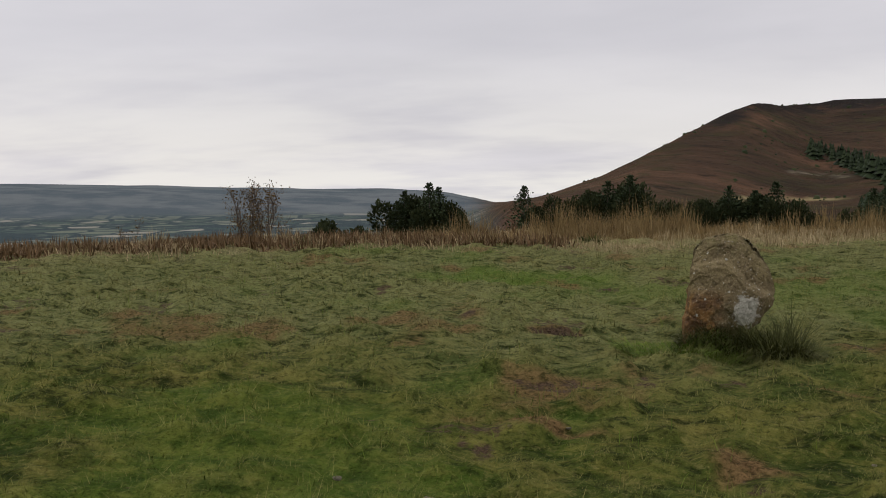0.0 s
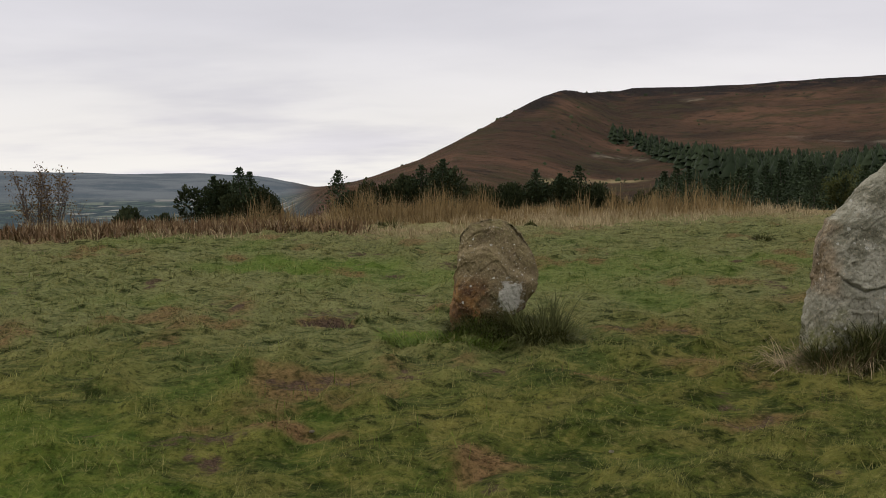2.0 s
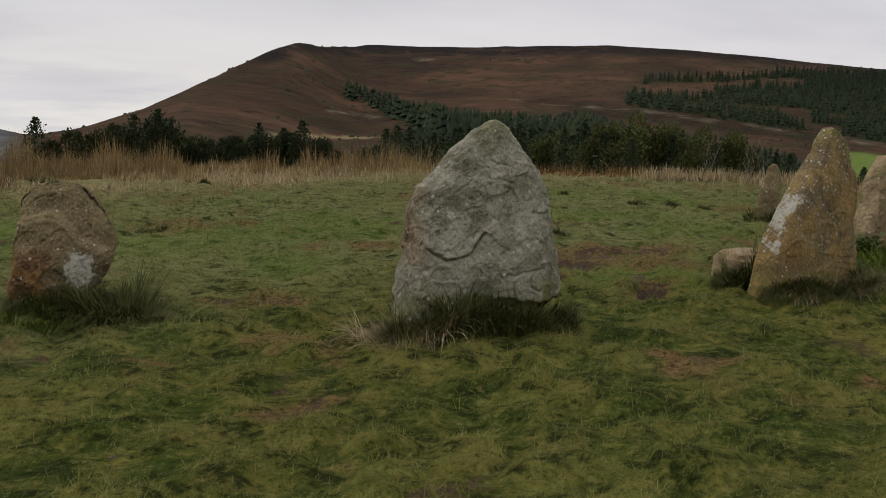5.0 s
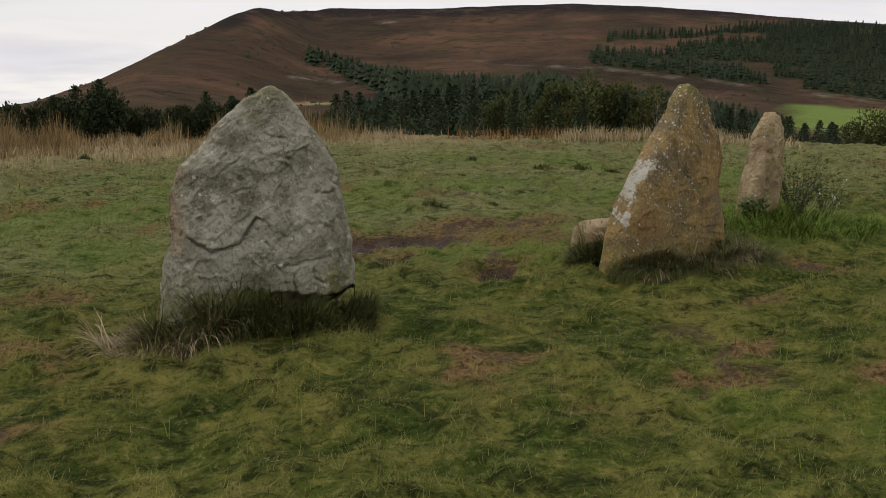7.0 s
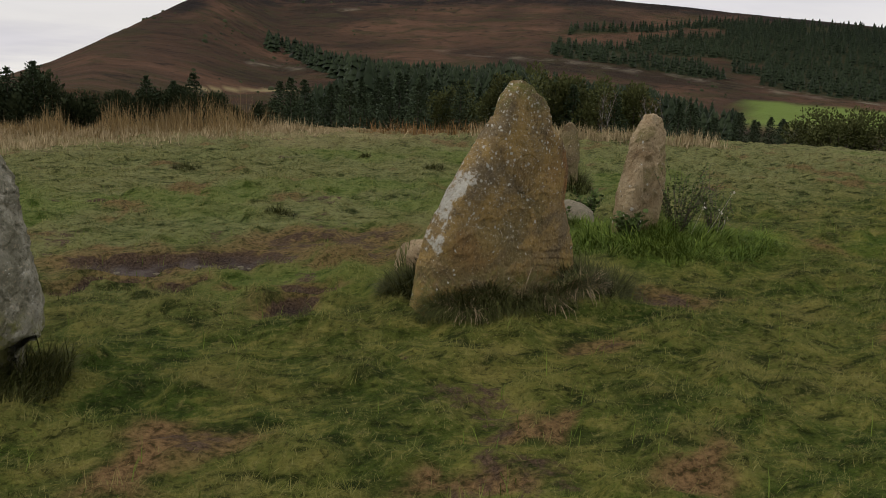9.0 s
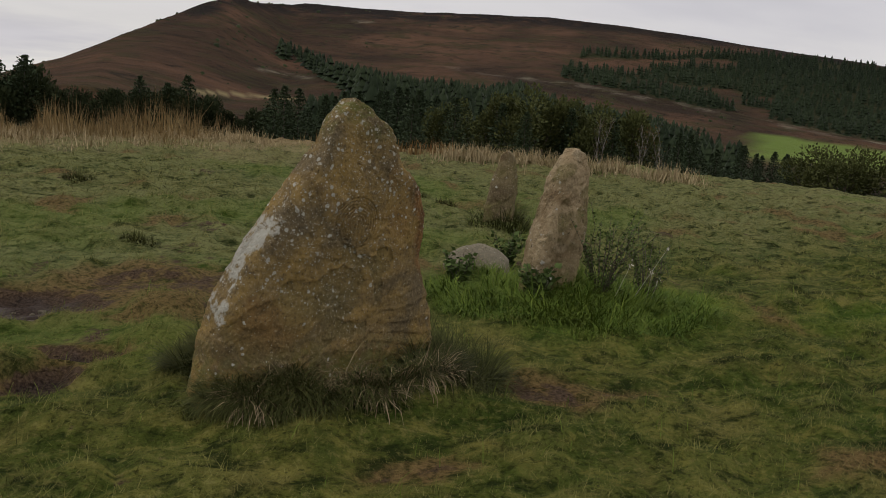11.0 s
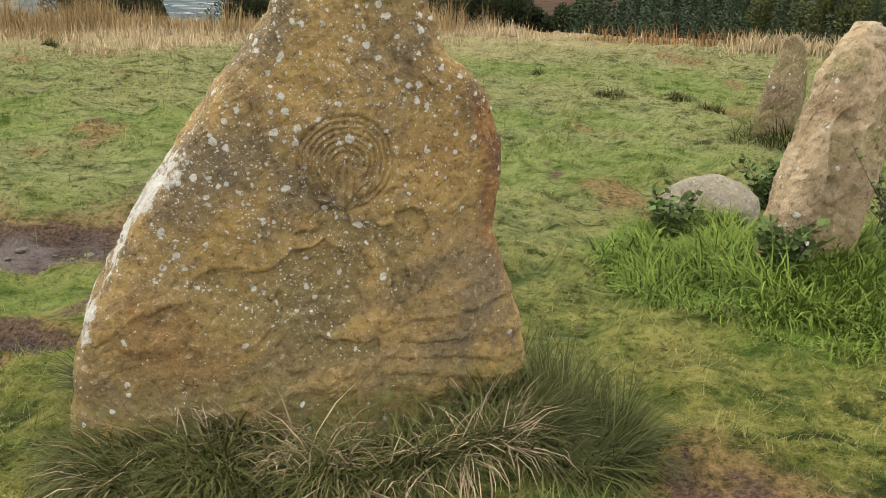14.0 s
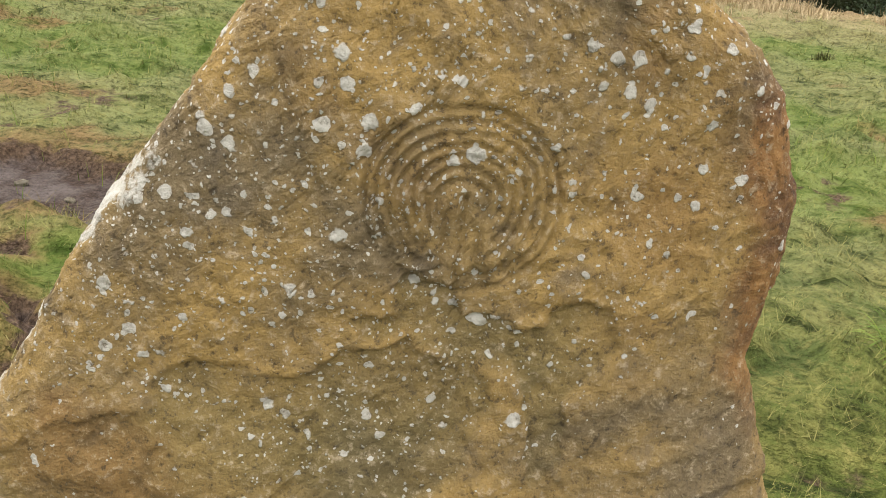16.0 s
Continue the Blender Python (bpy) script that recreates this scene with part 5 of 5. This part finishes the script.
def bush_meshes(seed, wide, tall, count, size, mat, spiky=0.0):
    """A many-lobed bush: short stems and a shell of sprays in lobes."""
    g = np.random.default_rng(seed)
    stems, P, D, S = [], [], [], []
    lobes = [(g.uniform(-0.8, 0.8) * wide / 2, g.uniform(-0.5, 0.5) * wide / 2, tall * g.uniform(0.35, 0.72), g.uniform(0.22, 0.36)) for _ in range(9)]
    for lx, ly, lz, lr in lobes:
        stems.append(tube([(lx * 0.15, ly * 0.15, 0), (lx * 0.6, ly * 0.6, lz * 0.5), (lx, ly, lz)], 0.05, 0.015, 4))
        k = count // len(lobes)
        d = g.normal(0, 1, (k, 3))
        d /= np.linalg.norm(d, axis=1, keepdims=True)
        rad = lr * g.uniform(0.55, 1.05, k)[:, None] * np.array([wide * 0.75, wide * 0.75, tall * 0.95])
        P.append(np.array([lx, ly, lz]) + d * rad)
        D.append(d + (0, 0, 0.35 + spiky) + g.normal(0, 0.3, (k, 3)))
        S.append(size * g.uniform(0.6, 1.4, k))
    P, D, S = np.concatenate(P), np.concatenate(D), np.concatenate(S)
    P[:, 2] = np.maximum(P[:, 2], 0.05)
    V, F = sprays(P, D, S, g)
    return mesh_of("stem", *joined(stems), mat_bark, True), mesh_of("crown", V, F, mat, False, tint=np.repeat(np.clip(g.normal(0.45, 0.25, len(P)), 0, 1), 4))


def spot(az, r):
    return EYE_X + r * math.sin(radians(az)), EYE_Y + r * math.cos(radians(az))


def brink_bushes():
    gorse = [bush_meshes(1001 + k, 2.7, 3.0, 7000, 0.14, mat_gorse, 0.3) for k in range(3)]
    first = None
    g = np.random.default_rng(1010)
    # compass direction, distance, and how high the top reaches in degrees
    rows = [(-20.4, 64, -3.2), (-16.6, 68, -2.35), (-15.5, 67, -1.95), (-14.3, 69, -1.85), (-13.3, 68, -2.4), (-12.6, 70, -2.9), (-7.3, 70, -2.45), (-5.2, 74, -2.1), (-3.3, 75, -1.65), (-2.3, 74, -1.2), (-1.4, 74, -1.15),
            (-0.5, 75, -1.75), (1.0, 75, -2.35), (2.2, 76, -2.3), (3.5, 75, -2.25), (4.7, 74, -1.8), (5.8, 75, -2.2), (7.0, 74, -1.8), (8.0, 73, -1.6), (8.8, 74, -2.3), (10.2, 73, -3.0), (12.9, 70, -2.4)]
    for k, (az, r, high) in enumerate(rows):
        x, y = spot(az, r)
        tall = 1.5 + r * math.tan(radians(high)) - float(land(np.array([x]), np.array([y]))[0]) + 0.3
        m = at(x, y, g.uniform(0, 360), tall / 2.95, 0.3)
        if k < 3:
            b = put(tree_thing("gorse_bush", gorse[k], "dark green gorse bush on the slope beyond the rushes", "bush", "brink bushes", ("stem", "crown")), m)
            first = first or []
            first.append(b)
        else:
            put_copy(first[k % 3], m)
    fir = [conifer_meshes(1030 + k, 4.5, 0.52, 17, 10, 10, 0.050) for k in range(3)]
    rows = [(-16.2, 67, -2.05), (-14.6, 66, -1.5), (-13.9, 68, -1.75), (-8.2, 69, -1.7), (-2.6, 73, -1.35), (-1.2, 72, -1.0), (5.0, 73, -1.65), (7.8, 72, -1.4), (6.6, 73, -1.9), (13.2, 66, -1.75), (13.9, 64, -1.5), (14.7, 66, -1.6)]
    made = []
    for k, (az, r, high) in enumerate(rows):
        x, y = spot(az, r)
        tall = 1.5 + r * math.tan(radians(high)) - float(land(np.array([x]), np.array([y]))[0]) + 0.3
        m = at(x, y, g.uniform(0, 360), tall / 4.5, 0.3)
        if k < 3:
            made.append(put(tree_thing("spruce_tree", fir[k], "small dark spruce standing on the slope beyond the rushes", "conifer", "brink spruces"), m))
        else:
            put_copy(made[k % 3], m)
    olive = [bush_meshes(1050 + k, 3.4, 4.4, 4500, 0.16, mat_olive, 0.3) for k in range(2)]
    rows = [(27.5, 62, 5.4), (29.5, 60, 5.8), (31.5, 63, 5.6), (33.4, 61, 5.2), (35.5, 62, 5.0), (24.2, 66, 5.0)]
    made = []
    for k, (az, r, tall) in enumerate(rows):
        x, y = spot(az, r)
        m = at(x, y, g.uniform(0, 360), tall / 4.4, 0.3)
        if k < 2:
            made.append(put(tree_thing("willow_tree", olive[k], "olive-green young willow among the conifers", "tree", "willows", ("stem", "crown")), m))
        else:
            put_copy(made[k % 2], m)
    green = [bush_meshes(1070 + k, 3.0, 2.4, 3600, 0.12, mat_olive, 0.1) for k in range(2)]
    rows = [(46.6, 44, 2.3), (48.0, 43, 2.1), (50.0, 45, 2.6), (52.4, 46, 2.8), (55.0, 46, 2.8)]
    made = []
    for k, (az, r, tall) in enumerate(rows):
        x, y = spot(az, r)
        m = at(x, y, g.uniform(0, 360), tall / 2.4, 0.2)
        if k < 2:
            made.append(put(tree_thing("hawthorn_bush", green[k], "rounded green hawthorn bush below the field's edge", "bush", "hawthorns", ("stem", "crown")), m))
        else:
            put_copy(made[k % 2], m)


brink_bushes()


def twig_tree(seed, tall, stems, leaf_count, leaf, leaf_mat, bark, lean=0.22, fork=6):
    """A thin tree with bare ascending limbs and a few last leaves."""
    g = np.random.default_rng(seed)
    wood, tips = [], []
    for s in range(stems):
        a = g.uniform(0, 6.283)
        sway = np.array([math.cos(a), math.sin(a), 0]) * lean * tall * g.uniform(0.3, 1)
        h = tall * g.uniform(0.8, 1.0)
        line = np.array([sway * (k / 6) ** 1.3 + (0, 0, h * k / 6) + g.normal(0, 0.012 * tall, 3) * (k > 0) for k in range(7)])
        wood.append(tube(line, 0.010 * tall, 0.002 * tall, 5))
        for b in range(fork * 2):
            q = g.uniform(0.22, 0.97)
            base = np.array([np.interp(q * 6, range(7), line[:, c]) for c in range(3)])
            b_a = g.uniform(0, 6.283)
            out = np.array([math.cos(b_a), math.sin(b_a), 0.0])
            long_ = tall * 0.26 * (1.1 - 0.7 * q) * g.uniform(0.6, 1.2)
            limb = np.array([base + out * long_ * 0.5 * k / 3 + (0, 0, long_ * 0.85 * k / 3) for k in range(4)])
            wood.append(tube(limb, 0.0035 * tall, 0.001 * tall, 3))
            for c in range(4):
                st = limb[1 + c % 3]
                dv = out * g.uniform(0.1, 0.6) + g.normal(0, 0.3, 3) + (0, 0, 0.7)
                twig = np.array([st, st + dv * long_ * 0.25, st + dv * long_ * 0.45])
                wood.append(tube(twig, 0.0016 * tall, 0.0007 * tall, 3))
                tips += [twig[1], twig[2]]
    tips = np.array(tips)
    pick = tips[g.integers(0, len(tips), leaf_count)] + g.normal(0, 0.03 * tall, (leaf_count, 3))
    V, F = sprays(pick, g.normal(0, 1, (leaf_count, 3)), leaf * g.uniform(0.6, 1.4, leaf_count), g, 1.0)
    return mesh_of("trunk", *joined(wood), bark, True), mesh_of("foliage", V, F, leaf_mat, False, tint=np.repeat(g.random(leaf_count), 4))


def lone_trees():
    rows = [(-27.5, 46, 5.0, 6, 1500, mat_autumn, mat_bark, "leafless young birch with a few brown leaves on the brink"),
            (-26.4, 46, 4.9, 5, 1300, mat_autumn, mat_bark, "leafless young birch with a few brown leaves on the brink"),
            (-24.8, 48, 3.7, 2, 90, mat_autumn, mat_bark, "thin bare sapling on the brink"),
            (-34.7, 46, 3.2, 3, 140, mat_autumn, mat_bark, "thin bare sapling on the brink"),
            (34.0, 52, 3.6, 2, 60, mat_autumn, mat_birch, "bare pale-barked birch before the conifers"),
            (36.5, 53, 3.3, 2, 60, mat_autumn, mat_birch, "bare pale-barked birch before the conifers"),
            (37.5, 56, 3.5, 2, 60, mat_autumn, mat_birch, "bare pale-barked birch before the conifers")]
    for k, (az, r, tall, stems, leaves, lm, bark, label) in enumerate(rows):
        x, y = spot(az, r)
        put(tree_thing("birch_tree", twig_tree(1100 + k, tall, stems, leaves, 0.09, lm, bark), label, "tree", "birches", ("trunk", "foliage")), at(x, y, 40 * k, 1.0, 0.2))


lone_trees()


def clumps():
    """Dark tufts that stand along the brink, and bracken by the firs."""
    g = np.random.default_rng(1201)
    rows = [(-0.50, 17.36, 0.45), (0.48, 20.4, 0.34), (-5.83, 15.8, 0.55), (3.4, 20.3, 0.34), (5.4, 21.0, 0.30), (8.6, 20.3, 0.26), (-2.6, 17.2, 0.40), (2.2, 16.6, 0.25)]
    for k, (x, y, s) in enumerate(rows):
        n = 420
        a, q = g.uniform(0, 6.283, n), np.sqrt(g.uniform(0, 1, n)) * s * 0.6
        V, F, per = blades(x + q * np.cos(a), y + q * np.sin(a), land(x + q * np.cos(a), y + q * np.sin(a)) - 0.01, s * g.uniform(0.2, 0.55, n) * (1.25 - q / (s * 0.6)), g.uniform(0.010, 0.020, n), g.uniform(0.2, 1.2, n), a + g.normal(0, 0.7, n), 2, 0.8)
        tagged(new("heather_clump", mesh_of("heather_clump", V, F, mat_tuss, False, tint=np.repeat(g.random(n) * 0.75, per))), "dark heather clump among the bleached grass", "heather", "brink clumps")
    for k, (az, d, n, wide) in enumerate(((25.5, 2.4, 200, 1.2), (28.0, 2.6, 160, 0.8), (22.5, 2.2, 70, 0.6))):
        x, y = spot(az, float(np.interp(az, AZ_EDGE, R_EDGE)) + d)
        px, py = x + g.normal(0, wide * 0.5, n), y + g.normal(0, 0.4, n)
        V, F, per = blades(px, py, land(px, py), g.uniform(0.10, 0.40, n), g.uniform(0.010, 0.024, n), np.abs(g.normal(0.4, 0.4, n)), g.uniform(0, 6.283, n), 2, 0.8)
        stuff("bracken", mesh_of("bracken", V, F, mat_fern, False, tint=np.repeat(g.random(n), per)), "rust-orange dead bracken patch at the field's edge", "bracken")
    # bleached tussocks along the far right brink
    for k, az in enumerate((30.2, 31.6, 33.8, 36.0, 38.6, 41.5)):
        x, y = spot(az, float(np.interp(az, AZ_EDGE, R_EDGE)) + 0.8)
        n = 420
        px, py = x + g.normal(0, 0.32, n), y + g.normal(0, 0.25, n)
        V, F, per = blades(px, py, land(px, py), g.uniform(0.15, 0.42, n), g.uniform(0.01, 0.02, n), np.abs(g.normal(0.2, 0.45, n)), g.uniform(0, 6.283, n), 2, 0.9)
        tagged(new("grass_tussock", mesh_of("grass_tussock", V, F, mat_pale, False, tint=np.repeat(g.random(n), per))), "bleached straw-coloured grass tussock at the field's edge", "tussock", "brink tussocks", "stuff")


clumps()


def field_tufts():
    """Dark cropped rush tufts that dot the turf."""
    g = np.random.default_rng(1251)
    rows = [(9.11, 13.82, 0.17), (9.9, 13.84, 0.16), (9.96, 13.03, 0.15), (5.63, 14.15, 0.2), (11.9, 11.62, 0.14), (14.24, 11.35, 0.12), (13.21, 11.82, 0.14), (6.17, 10.53, 0.17), (9.85, 14.02, 0.16), (8.57, 15.44, 0.15), (1.39, 11.25, 0.16)]
    for x, y, s in rows:
        n = 260
        a, q = g.uniform(0, 6.283, n), np.sqrt(g.uniform(0, 1, n)) * s
        px, py = x + q * np.cos(a), y + 0.7 * q * np.sin(a)
        V, F, per = blades(px, py, land(px, py) - 0.01, s * g.uniform(0.35, 0.8, n) * (1.2 - q / s * 0.6), g.uniform(0.005, 0.010, n), g.uniform(0.2, 1.1, n), a + g.normal(0, 0.6, n), 2, 0.8)
        tagged(new("rush_tuft", mesh_of("rush_tuft", V, F, mat_tuss, False, tint=np.repeat(g.random(n) * 0.7, per))), "small dark green cropped rush tuft in the turf", "tuft", "field tufts")


field_tufts()


# ---------------------------------------------------------------- plants by the buff pillar
def leafy_plant(name, x, y, tall, stems, leaves, leaf, seed, mat, label, spread=0.35, seeds=0):
    g = np.random.default_rng(seed)
    top = tagged(new(name), label, "plant")
    wood, P, D = [], [], []
    for s in range(stems):
        a = g.uniform(0, 6.283)
        out = np.array([math.cos(a), math.sin(a), 0.0])
        h = tall * g.uniform(0.6, 1.0)
        line = np.array([out * spread * tall * (k / 4) ** 1.5 * g.uniform(0.4, 1.1) + out * 0.03 + (0, 0, h * k / 4) for k in range(5)])
        wood.append(tube(line, 0.004, 0.0015, 3))
        for k in range(leaves):
            q = g.uniform(0.1, 1.0)
            P.append([np.interp(q * 4, range(5), line[:, c]) for c in range(3)])
            b = g.uniform(0, 6.283)
            D.append([math.cos(b), math.sin(b), g.uniform(-0.1, 0.8)])
    part("stem", mesh_of("stem", *joined(wood), mat_bark, True), top)
    P, D = np.array(P), np.array(D)
    V, F = sprays(P, D, leaf * g.uniform(0.6, 1.4, len(P)), g, 1.0)
    part("foliage", mesh_of("foliage", V, F, mat, False, tint=np.repeat(g.random(len(P)), 4)), top)
    if seeds:
        for k in range(seeds):
            p = np.array([g.normal(0, spread * 0.4), g.normal(0, spread * 0.4), tall * g.uniform(0.35, 0.65)])
            V, F = sprays(p + g.normal(0, 0.012, (6, 3)), g.normal(0, 0.4, (6, 3)) + (0, 0, 1), np.full(6, 0.020), g, 1.0)
            stalk = tube([p * (0.5, 0.5, 0), p], 0.002, 0.001, 3)
            V, F = joined([(V, F), stalk])
            part("seed_head", mesh_of("seed_head", V, F, mat_seed, False, tint=g.random(len(V))), top, "pale dry seed head")
    top.matrix_world = at(x, y, 0, 1.0, 0.02)


leafy_plant("broom_shrub", 9.40, 8.42, 0.74, 40, 34, 0.024, 1301, mat_shrub, "thin-stemmed broom shrub growing against the buff pillar", 0.5, 2)
leafy_plant("broom_shrub", 9.80, 8.40, 0.50, 22, 28, 0.022, 1302, mat_shrub, "sparse twiggy broom shrub in the long grass", 0.45, 3)
leafy_plant("nettle_clump", 8.82, 8.34, 0.27, 34, 22, 0.046, 1303, mat_shrub, "leafy grey-green nettle clump before the boulder", 0.40, 2)
leafy_plant("nettle_clump", 8.52, 9.12, 0.26, 18, 16, 0.050, 1304, mat_shrub, "low dark leafy nettles beside the boulder", 0.5)
leafy_plant("nettle_clump", 9.25, 9.75, 0.36, 18, 16, 0.050, 1305, mat_shrub, "dark leafy nettles behind the boulder", 0.45)
leafy_plant("nettle_clump", 6.72, 9.9, 0.05, 4, 6, 0.02, 1306, mat_shrub, "tiny weeds on the worn ground", 0.5)


def litter_stones():
    """Small pale stones lying in the turf and mud."""
    g = np.random.default_rng(1401)
    bm = bmesh.new()
    bmesh.ops.create_icosphere(bm, subdivisions=1, radius=1.0)
    for v in bm.verts:
        v.co *= 1 + 0.22 * noise.noise(v.co * 1.7)
        v.co.z *= 0.55
    me = bpy.data.meshes.new("pebble")
    bm.to_mesh(me)
    bm.free()
    me.materials.append(mat_cobble)
    rows = [(1.30, 4.64, 0.016), (-0.25, 4.90, 0.014), (-0.75, 3.42, 0.045), (-0.60, 3.45, 0.03), (-1.25, 3.75, 0.022)]
    for k in range(16):
        rows.append((g.uniform(4.3, 5.8), g.uniform(8.45, 8.95), g.uniform(0.012, 0.035)))
    for x, y, s in rows:
        ob = new("pebble", me)
        ob.matrix_world = pose(x, y, float(land(np.array([x]), np.array([y]))[0]) + s * 0.2, 0, 0, g.uniform(0, 360)) @ Matrix.Diagonal((s * 1.3, s, s, 1))
        tagged(ob, "small pale pebble lying in the turf", "pebble", "pebbles")


litter_stones()
